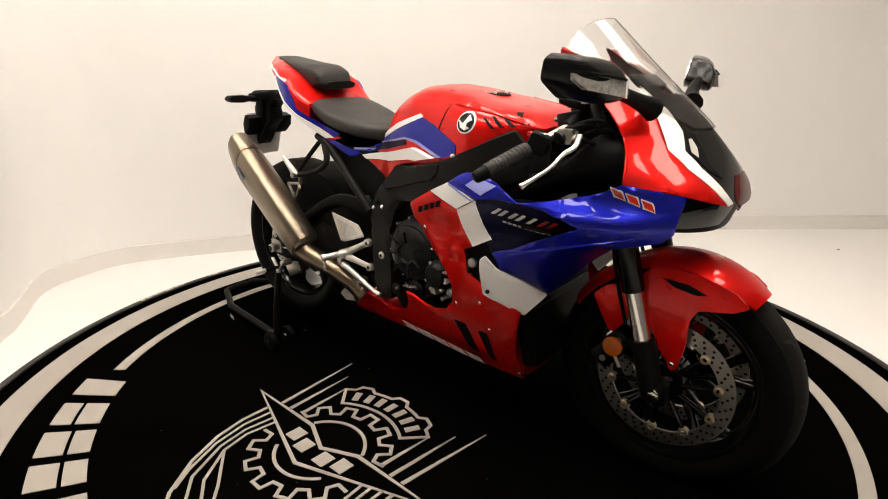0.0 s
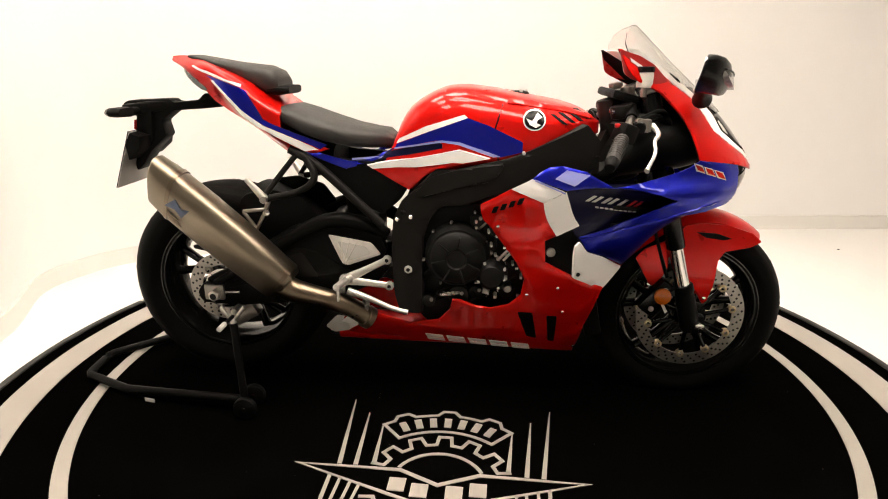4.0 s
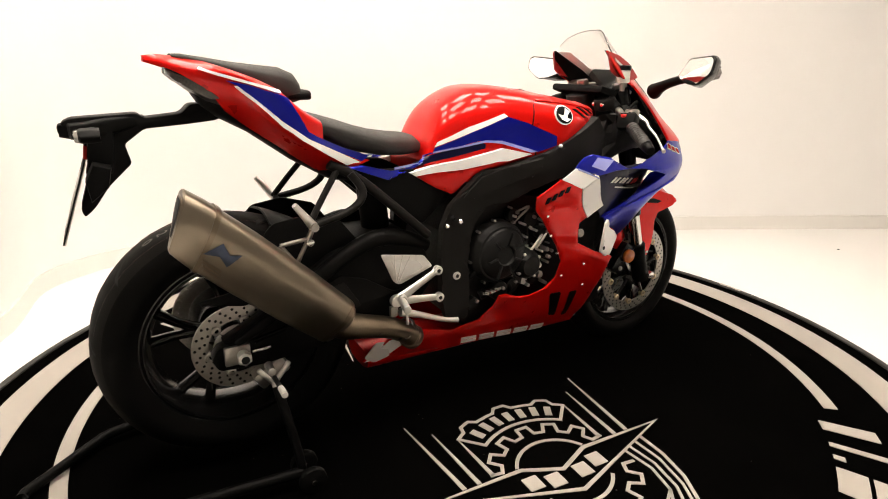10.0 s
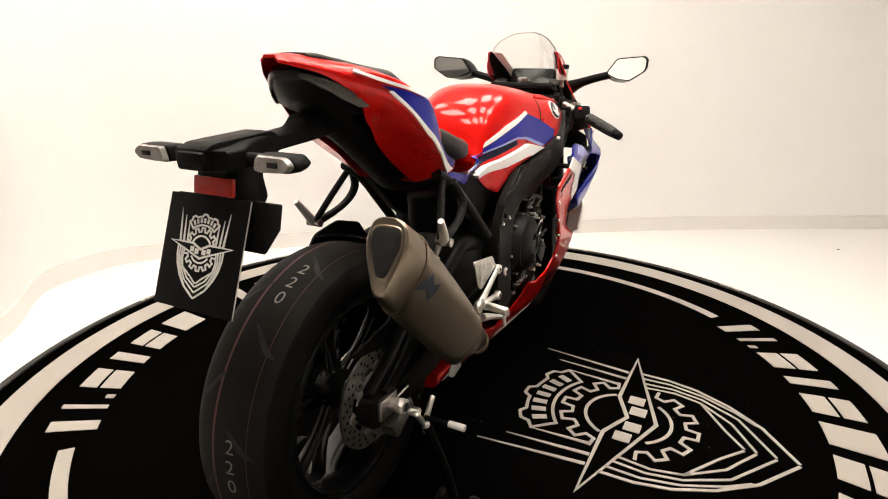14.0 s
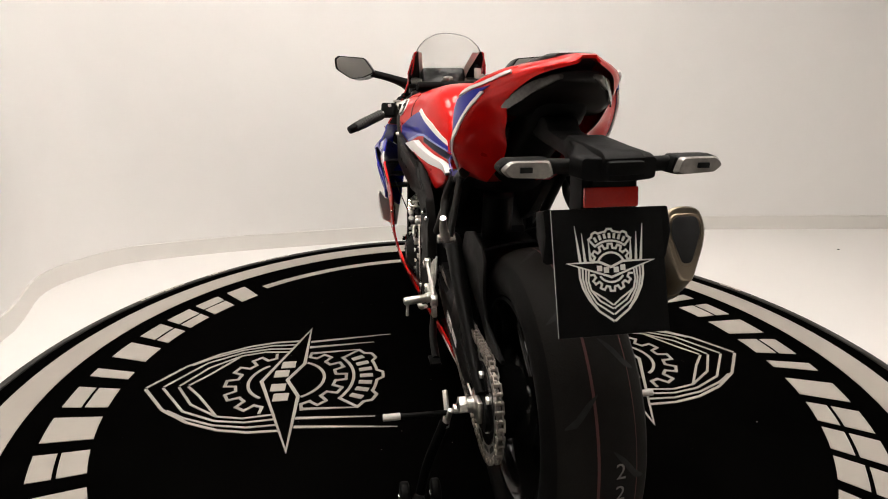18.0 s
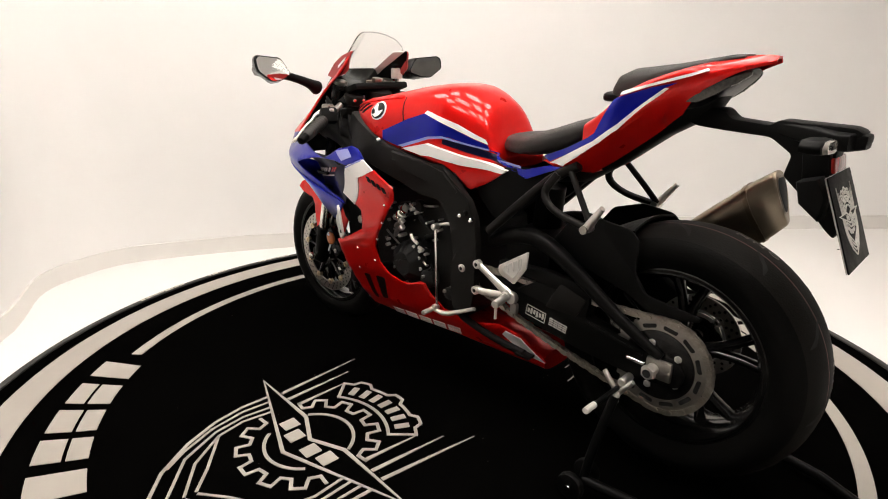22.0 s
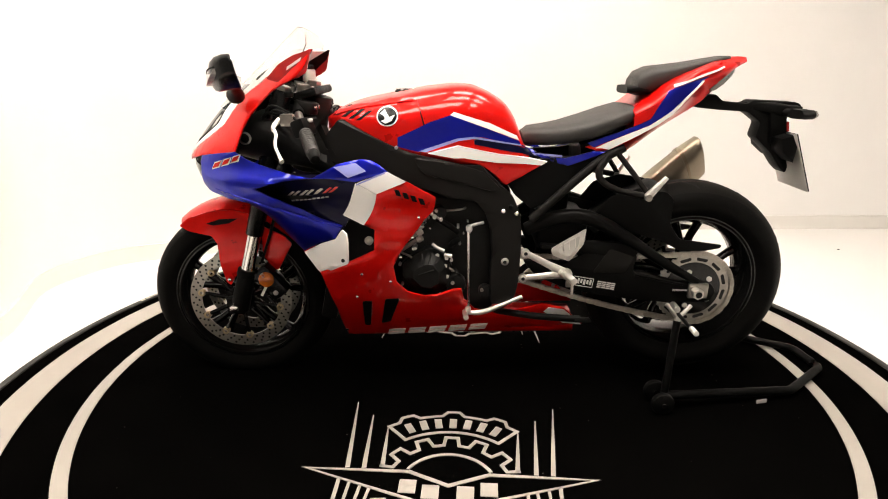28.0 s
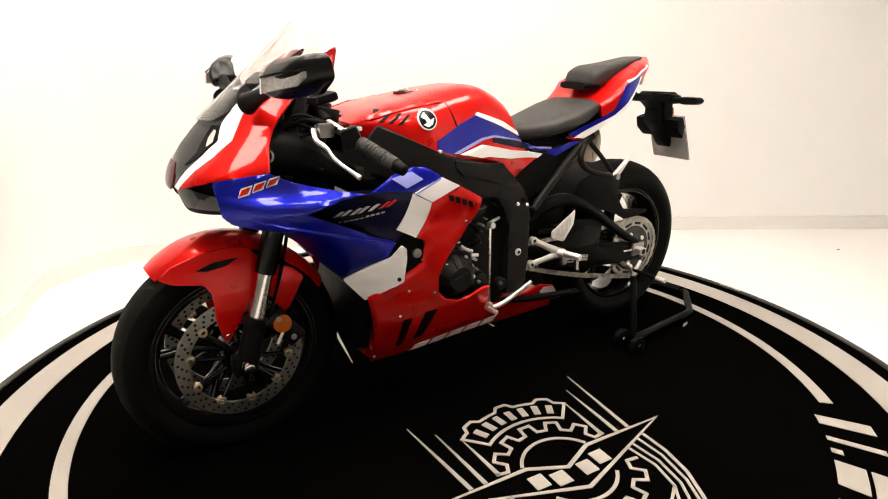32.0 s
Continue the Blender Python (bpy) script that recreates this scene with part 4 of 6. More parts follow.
def frame_and_engine():
    main = [(1.085, .876), (1.15, .885), (1.175, .84), (1.165, .78), (1.089, .745), (.96, .715)][1:4] + [(1.085, .876), (.917, .796), (.86, .777), (.728, .745), (.679, .745), (.611, .678), (.585, .655), (.560, .60), (.554, .54), (.554, .468), (.558, .375), (.572, .315), (.640, .308), (.645, .39), (.640, .47), (.645, .545), (.662, .60), (.696, .642), (.777, .652), (.828, .677), (.96, .715), (1.089, .745)]
    def lay(side, off):
        return lambda u, z: Vector((u, side * (interp(u, FRAME_HALF) + off), z))
    for side in (1, -1):
        bpart("main_frame", slab(round_poly(main, .012), lay(side, 0.012), 0.03, 0.02, 0.005), FRAME, None, "satin dark grey aluminium main frame")
        bpart("frame_pad", slab(round_poly([(.869, .772), (.753, .752), (.67, .727), (.618, .674), (.643, .668), (.778, .708), (.836, .72), (.861, .745)], .01), lay(side, 0.019), 0.03, 0.012, 0.005), FRAME, None, "dark grey frame cover")
        for u, z, r, m in ((.612, .608, .007, CHROME), (.590, .620, .008, PLASTIC), (.602, .450, .012, ALU), (.602, .450, .007, RECESS_SHADE), (.572, .60, .007, CHROME), (.92, .80, .005, ALU)):
            b = bpart("frame_bolt", lathe([(0, .006), (r * .6, .006), (r, .003), (r, -.004)], 18, "Y", (u, 0, z)), m)
            o = side * (lay(1, 0.0135 if m is RECESS_SHADE else 0.012)(u, z).y)
            b.data.transform(Matrix.Diagonal((1, side, 1, 1)))
            b.location = (0, o + (AXIS_V * (side - 1)), 0)
    # left: alternator cover; right: clutch cover and pump
    ac = (.840, .412)
    rim_ = [(.883, .463), (.839, .486), (.799, .480), (.768, .436), (.768, .372), (.813, .340), (.867, .347), (.915, .397), (.914, .437)]
    face = lambda v, k: [(ac[0] + (u - ac[0]) * k, v, ac[1] + (z - ac[1]) * k) for u, z in round_poly(rim_, .008, 2)]
    cover = loft([face(.12, 1.05), face(.162, 1.05), face(.164, 1.0), face(.175, .97), face(.200, .58), face(.205, .52)])
    c1 = bpart("alternator_cover", cover, CAST, None, "black cast alternator cover")
    bpart("cover_rib", box(.05, .006, .004, (ac[0], .2065, ac[1] + .012), .001, pose(0, 0, 0, 0, 20, 0)), CAST, c1)
    cc = (.745, .497)
    cover = lathe([(0, -.034), (.026, -.034), (.030, -.040), (.034, -.040), (.070, -.028), (.076, -.020), (.082, -.019), (.088, -.006), (.093, 0), (.095, .03)], 48, "Y")
    bmesh.ops.translate(cover, vec=(cc[0], -.175, cc[1]), verts=cover.verts)
    c2 = bpart("clutch_cover", cover, CAST, None, "black cast clutch cover with radial ribs")
    for k in range(7):
        m = Matrix.Translation((cc[0], -.2105, cc[1])) @ Matrix.Rotation(2 * math.pi * k / 7 + .35, 4, "Y") @ Matrix.Rotation(radians(-18), 4, "Z")
        bm = box(.040, .008, .004, (.053, 0.004, 0), .0012)
        bmesh.ops.transform(bm, matrix=m, verts=bm.verts)
        bpart("cover_rib", bm, CAST, c2)
    for a in (.1, 1.0, 1.75, 2.35, 3.3, 4.2, 5.3):
        bpart("case_bolt", rod((cc[0] + .099 * math.cos(a), -.160, cc[1] + .099 * math.sin(a)), (cc[0] + .099 * math.cos(a), -.178, cc[1] + .099 * math.sin(a)), .0042, n=10, bevel=.001), STEEL, c2)
    for k in range(8):
        a = 2 * math.pi * k / 8 + .3
        bpart("case_bolt", rod((ac[0] + .086 * math.cos(a), .155, ac[1] + .086 * math.sin(a)), (ac[0] + .086 * math.cos(a), .174, ac[1] + .086 * math.sin(a)), .0045, n=10, bevel=.001), ALU, c1)
    # ribs from the flat face of the left cover to its edge
    for a in (.9, 1.35, 1.8):
        f, g = (ac[0] - .036 * math.cos(a), .2035, ac[1] + .036 * math.sin(a)), (ac[0] - .064 * math.cos(a), .181, ac[1] + .064 * math.sin(a))
        bpart("cover_rib", tube([f, g], .0028, 8), CAST, c1)
    pump = lathe([(0, -.03), (.03, -.028), (.044, -.012), (.048, .02)], 28, "Y")
    bmesh.ops.translate(pump, vec=(.845, -.18, .445), verts=pump.verts)
    p = bpart("water_pump", pump, CAST, None, "black water pump cover")
    for k in range(4):
        a = 2 * math.pi * k / 4 + .5
        bpart("case_bolt", rod((.845 + .042 * math.cos(a), -.185, .445 + .042 * math.sin(a)), (.845 + .042 * math.cos(a), -.199, .445 + .042 * math.sin(a)), .0048, n=10, bevel=.001), ALU, p)
    bpart("oil_cap", lathe([(0, -.022), (.004, -.024), (.008, -.024), (.0105, -.018), (.0105, .03)], 20, "Y", (.880, -.178, .440)), ALU, p)
    bpart("oil_cap", lathe([(0, -.018), (.009, -.018), (.0125, -.012), (.0125, .03)], 20, "Y", (.892, -.176, .404)), STEEL, p)
    bpart("pump_outlet", loft([[(u, -v, z) for u, v, z in ((.838, .19, .384), (.820, .19, .388), (.826, .19, .425), (.833, .19, .428))], [(u, -v, z) for u, v, z in ((.842, .15, .382), (.816, .15, .386), (.823, .15, .428), (.836, .15, .431))]]), STEEL, p)
    for k in range(4):
        bpart("hose_band", lathe([(.014, -.004), (.0175, -.004), (.0175, .004), (.014, .004)], 20, "X", (.742 - k * .011, -.168, .384 - .002 * k), closed=True), CHROME if k % 2 else STEEL)
    bpart("coolant_hose", tube([(.765, -.165, .392), (.725, -.168, .382), (.690, -.160, .365)], .014, 14), PLASTIC)
    for du in (0.0, .016):
        bpart("engine_line", tube([(.862 + du, -.180, .487), (.882 + du, -.184, .512), (.902 + du, -.178, .530)], .0042, 8), ALU)
    for u, z, r in ((.857, .373, .0055), (.925, .368, .0055), (.857, .558, .004), (.798, .599, .004), (.834, .570, .004), (.862, .487, .005), (.905, .475, .004), (.925, .478, .007), (.935, .452, .006), (.93, .435, .004), (.842, .53, .004), (.878, .545, .004)):
        bpart("engine_bolt", rod((u, -.15, z), (u, -.183, z), r, n=10, bevel=.001), ALU)
    for k, (u, z, r) in enumerate(((.80, .60, .02), (.86, .58, .025), (.91, .53, .02), (.89, .39, .024), (.80, .385, .02), (.75, .375, .03), (.94, .46, .018), (.66, .35, .02))):
        for side in (1, -1):
            bpart("engine_boss", rod((u, side * .145, z), (u, side * (.168 + .006 * (k % 3)), z), r, n=18, bevel=.004), CAST)
            bpart("engine_bolt", rod((u + .01, side * .15, z + .008), (u + .01, side * (.176 + .006 * (k % 3)), z + .008), .0055, n=8, bevel=.001), STEEL)
    rng = random.Random(7)
    for k in range(9):
        a = (rng.uniform(.70, .95), rng.uniform(.36, .62))
        b = (a[0] + rng.uniform(-.08, .08), a[1] + rng.uniform(-.07, .07))
        side = 1 if k % 2 else -1
        bpart("coolant_hose", tube([(a[0], side * .15, a[1]), ((a[0] + b[0]) / 2, side * .175, (a[1] + b[1]) / 2 + .01), (b[0], side * .15, b[1])], .009, 10), PLASTIC)
    for k in range(30):
        side = 1 if k % 2 else -1
        u, z = rng.uniform(.70, .97), rng.uniform(.34, .64)
        if abs(u - .715) < .1 and abs(z - .515) < .1 and side < 0:
            continue
        r_ = rng.uniform(.0025, .0048)
        y0 = rng.uniform(.15, .178)
        bpart("engine_bolt", rod((u, side * (y0 - .02), z), (u, side * y0, z), r_, n=8, bevel=.001), rng.choice([STEEL, ALU, CHROME]))
    for k in range(12):
        side = 1 if k % 2 else -1
        u, z = rng.uniform(.72, .95), rng.uniform(.36, .62)
        bpart("engine_line", tube([(u, side * .15, z), (u + rng.uniform(-.04, .04), side * .18, z + rng.uniform(-.03, .03)), (u + rng.uniform(-.07, .07), side * .155, z + rng.uniform(-.06, .06))], .0035, 8), STEEL if k % 3 else CAST)
    # left: clamped hose elbow, twin pipes and fittings above the cover
    bpart("water_fitting", tube([(.905, .168, .545), (.878, .176, .556), (.856, .178, .572), (.842, .170, .598)], .012, 14), STEEL)
    for k, (u, z) in enumerate(((.872, .559), (.860, .568), (.850, .582))):
        d = Vector((-.5, .1, .6)).normalized()
        c = Vector((u, .177, z))
        bpart("hose_clamp", rod(c - d * .003, c + d * .003, .0165, n=20, bevel=.001), CHROME if k != 1 else ALU)
    for dz in (0.0, .021):
        bpart("twin_pipe", tube([(.917, .160, .482 + dz), (.893, .178, .503 + dz), (.862, .182, .522 + dz)], .0072, 12), STEEL)
        bpart("pipe_end", rod((.866, .181, .519 + dz), (.852, .184, .528 + dz), .0095, n=14, bevel=.002), ALU)
    bpart("water_fitting", tube([(.822, .176, .506), (.808, .182, .495), (.786, .182, .486)], .0055, 12), ALU)
    bpart("water_fitting", tube([(.786, .176, .472), (.763, .180, .469)], .006, 12), ALU)
    bpart("water_fitting", tube([(.838, .165, .602), (.815, .170, .590), (.796, .166, .580)], .004, 10), STEEL)
    for u, z, r in ((.940, .448, .006), (.937, .467, .005), (.874, .493, .006), (.807, .470, .0065), (.779, .462, .006), (.783, .437, .0065), (.778, .403, .0065), (.815, .590, .006), (.796, .582, .005), (.745, .560, .004)):
        bpart("engine_bolt", rod((u, .15, z), (u, .183, z), r, n=12, bevel=.0015), ALU)
    # ring of the fork cap behind the lever
    bpart("fork_cap_ring", lathe([(.014, -.004), (.018, -.004), (.018, .004), (.014, .004)], 24, "Y", (1.365, .156, .816), closed=True), STEEL)


def wheel(name, u, z, R, half, rim_r, label, rear):
    w = new(name)
    w.parent = bike
    w.location = (u - AXIS_U, (0.0 if rear else 0.010) - AXIS_V, z)
    if not rear:
        w.rotation_euler = (0, 0, radians(2.2))
    w["label"] = label
    prof = []
    for i in range(33):
        a = math.pi * i / 32
        c = math.cos(a)
        k = math.sin(a) ** (0.62 if rear else 0.68)
        r = rim_r + 0.004 + (R - rim_r - 0.004) * k
        bead = 1 - .24 * max(0.0, 1 - k / .55) ** 2
        prof.append((r, -half * bead * math.copysign(abs(c) ** 0.85, c)))
    prof += [(rim_r - .004, half * .8), (rim_r - .004, -half * .8)]
    skin = lathe(prof, 96, "Y", closed=True)
    for v in skin.verts:  # flattened where it stands on the deck
        v.co.z = max(v.co.z, 0.001 - z)
    tyre = part("tyre", skin, RUBBER, w, "black sports tyre with shallow grooves")

    def on_tyre(a, y, off):
        k = max(-0.999, min(0.999, y / half))
        c = abs(k) ** (1 / 0.85)
        s = math.sqrt(max(0.0, 1 - c * c))
        r = rim_r + .004 + (R - rim_r - .004) * s ** (0.62 if rear else 0.68) + off
        return Vector((r * math.cos(a), y, r * math.sin(a)))

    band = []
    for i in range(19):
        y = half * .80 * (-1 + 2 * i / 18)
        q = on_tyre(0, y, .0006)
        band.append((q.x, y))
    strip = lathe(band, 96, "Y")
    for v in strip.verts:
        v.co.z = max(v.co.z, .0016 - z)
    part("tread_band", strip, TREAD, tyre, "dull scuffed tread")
    quads_n = 11 if rear else 12
    for i in range(quads_n):
        for side in (1, -1):
            a0 = 2 * math.pi * (i + (0.5 if side > 0 else 0)) / quads_n
            bm = bmesh.new()
            line = [(0.0, 0.10), (0.06, 0.30), (0.13, 0.50), (0.16, 0.68)] if rear else [(0.0, 0.12), (0.09, 0.38), (0.12, 0.66)]
            fine = []
            for (p, q) in zip(line, line[1:]):
                fine += [(p[0] + (q[0] - p[0]) * t / 3, p[1] + (q[1] - p[1]) * t / 3) for t in range(3)]
            fine.append(line[-1])
            rows = []
            for k, (da, f) in enumerate(fine):
                wd = (0.008 if rear else 0.006) * math.sin(math.pi * (k + .6) / (len(fine) + .2)) / R
                rows.append([bm.verts.new(on_tyre(a0 + da + s * wd, side * f * half, 0.0016)) for s in (-1, 1)])
            for a, b in zip(rows, rows[1:]):
                bm.faces.new((a[0], a[1], b[1], b[0]))
            part("tread_groove", bm, RECESS_SHADE, tyre)
    # rim
    hw = half * 0.77
    lip = rim_r + .006
    prof = [(lip, -hw), (lip, -hw + .006), (rim_r - .006, -hw + .010), (rim_r - .017, -hw * .55), (rim_r - .020, 0), (rim_r - .017, hw * .55), (rim_r - .006, hw - .010), (lip, hw - .006), (lip, hw), (rim_r - .008, hw), (rim_r - .024, hw * .6), (rim_r - .027, 0), (rim_r - .024, -hw * .6), (rim_r - .008, -hw)]
    part("rim", lathe(prof, 72, "Y", closed=True), RIM, w, "gloss black cast rim")
    part("hub", lathe([(0, -.055), (.034, -.055), (.040, -.045), (.046, 0), (.040, .045), (.034, .055), (0, .055)], 32, "Y"), RIM, w)
    for k in range(5):
        a = 2 * math.pi * k / 5 + .35
        for off in (-.16, .16):
            p0 = Vector((.036 * math.cos(a), 0, .036 * math.sin(a)))
            p1 = Vector((rim_r * .55 * math.cos(a + off * .6), 0, rim_r * .55 * math.sin(a + off * .6)))
            p2 = Vector(((rim_r - .018) * math.cos(a + off * 1.35), 0, (rim_r - .018) * math.sin(a + off * 1.35)))
            part("spoke", tube([p0, p1, p2], .012, 10, radii=[.016, .0115, .014], flat=1.3, rounds=1), RIM, w)
    return w


def brake_disc(w, y, r0, r1, nholes, bobbins):
    side = math.copysign(1, y)
    d = part("brake_disc", lathe([(r0, y - .0025), (r1, y - .0025), (r1, y + .0025), (r0, y + .0025)], 72, "Y", closed=True), DISCSTEEL, w, "drilled steel brake disc")
    # flat black discs on both faces stand for the shaded drill holes
    bm = bmesh.new()
    for i in range(nholes):
        for j, f in enumerate((.22, .5, .78)):
            a = 2 * math.pi * (i + j * .33) / nholes
            r = r0 + (r1 - r0) * f
            for yy in (y - .0028, y + .0028):
                vs = [bm.verts.new((r * math.cos(a) + .0038 * math.cos(2 * math.pi * k / 8), yy, r * math.sin(a) + .0038 * math.sin(2 * math.pi * k / 8))) for k in range(8)]
                bm.faces.new(vs)
    part("drill_hole", bm, RECESS_SHADE, d)
    car = part("disc_carrier", lathe([(.03, y - .003), (.05, y - .003), (.05, y + .003), (.03, y + .003)], 32, "Y", closed=True), RIM, w)
    for k in range(bobbins):
        a = 2 * math.pi * k / bobbins + .2
        c, s = math.cos(a), math.sin(a)
        part("bobbin", lathe([(.0055, y + side * .005), (.0065, y + side * .008), (.0115, y + side * .007), (.0125, y - side * .006)], 16, "Y", (c * (r0 - .001), 0, s * (r0 - .001))), GOLD if bobbins > 6 else STEEL, d)
        part("carrier_arm", rod((c * .045, y, s * .045), (c * (r0 - .010), y, s * (r0 - .010)), .007, .006, 8), RIM, car)
    return d


FRONT, REAR = (1.463, .276), (0.006, .350)


def wheels():
    f = wheel("front_wheel", *FRONT, .298, .060, .2165, "front wheel with gloss black rim", False)
    brake_disc(f, .068, .130, .166, 34, 10)
    brake_disc(f, -.068, .130, .166, 34, 10)
    part("axle", rod((0, -.125, 0), (0, .125, 0), .013, n=20), ALU, f)
    part("axle_nut", rod((0, .125, 0), (0, .150, 0), .015, n=6, bevel=.002), CHROME, f)
    part("axle_nut", rod((0, -.125, 0), (0, -.150, 0), .015, n=6, bevel=.002), CHROME, f)
    r = wheel("rear_wheel", *REAR, .320, .096, .2165, "rear wheel with gloss black rim", True)
    brake_disc(r, -.098, .072, .110, 22, 6)
    part("sensor_ring", lathe([(.046, -.104), (.060, -.104), (.060, -.101), (.046, -.101)], 48, "Y", closed=True), ALU, r)
    part("axle", rod((0, -.165, 0), (0, .165, 0), .014, n=20), ALU, r)
    for s in (1, -1):
        part("axle_nut", rod((0, s * .165, 0), (0, s * .183, 0), .018, n=6, bevel=.003), ALU, r)
        part("axle_bore", rod((0, s * .1851, 0), (0, s * .1858, 0), .010, n=16), RECESS_SHADE, r)
    # sprocket with teeth
    teeth = 43
    pts = []
    for k in range(teeth * 4):
        a = 2 * math.pi * k / (teeth * 4)
        rr = (.112, .117, .117, .112)[k % 4]
        pts.append((rr * math.cos(a), rr * math.sin(a)))
    sp = plate(pts, .121, .127, 0)
    s = part("sprocket", sp, STEEL, r, "steel sprocket", smooth=False)
    part("sprocket_ring", lathe([(.088, .128), (.111, .1275), (.111, .121), (.088, .121)], 48, "Y", closed=True), STEEL, s)
    for k in range(5):
        a = 2 * math.pi * k / 5
        part("sprocket_nut", rod((.058 * math.cos(a), .125, .058 * math.sin(a)), (.058 * math.cos(a), .136, .058 * math.sin(a)), .009, n=6, bevel=.001), ALU, s)
    for k in range(12):
        a = 2 * math.pi * k / 12 + .2
        q = round_poly([(.092, -.016), (.102, -.018), (.102, .018), (.092, .016)], .004)
        q = [(x * math.cos(a) - y * math.sin(a), x * math.sin(a) + y * math.cos(a)) for x, y in q]
        part("sprocket_slot", plate(q, .1276, .1286, 0), RECESS_SHADE, s, smooth=False)
    part("cush_hub", lathe([(0, .133), (.03, .133), (.07, .131), (.086, .1295), (.088, .124), (.07, .05)], 40, "Y"), RIM, r)
    # chalk size number on the tread
    tyre = [c for c in r.children if c.name.startswith("tyre")][0]
    glyphs = {}
    for ch in "20":
        tx = bpy.data.curves.new("size_mark", "FONT")
        tx.body = ch
        tx.size = .038
        tmp = new("size_mark_source", tx)
        dg = bpy.context.evaluated_depsgraph_get()
        glyphs[ch] = bpy.data.meshes.new_from_object(tmp.evaluated_get(dg))
        bpy.data.objects.remove(tmp)
    for y, wd, m in ((.016, .005, STRIPE), (-.052, .0016, STRIPE)):
        k = abs(y / .096) ** (1 / .85)
        rr = .2205 + (.320 - .2205) * math.sqrt(1 - k * k) ** .62
        part("tread_stripe", lathe([(rr + .0008, y - wd / 2), (rr + .0008, y + wd / 2)], 96, "Y"), m, tyre, "faint red stripe")
    marks = [(a0 + .12 * i, ch) for a0 in (1.9, 3.0, 4.1) for i, ch in enumerate("220")]
    for a0, ch in marks:
        bm = bmesh.new()
        bm.from_mesh(glyphs[ch])
        for v in bm.verts:
            x, y = v.co.x, v.co.y
            a = a0 - y / .32
            yy = -.012 - x
            k = min(.999, abs(yy / .096))
            c = k ** (1 / .85)
            rr = .2165 + .004 + (.320 - .2205) * math.sqrt(1 - c * c) ** .62 + .0012
            v.co = (rr * math.cos(a), yy, rr * math.sin(a))
        part("size_mark", bm, CHALK, tyre, "pale chalked size number")


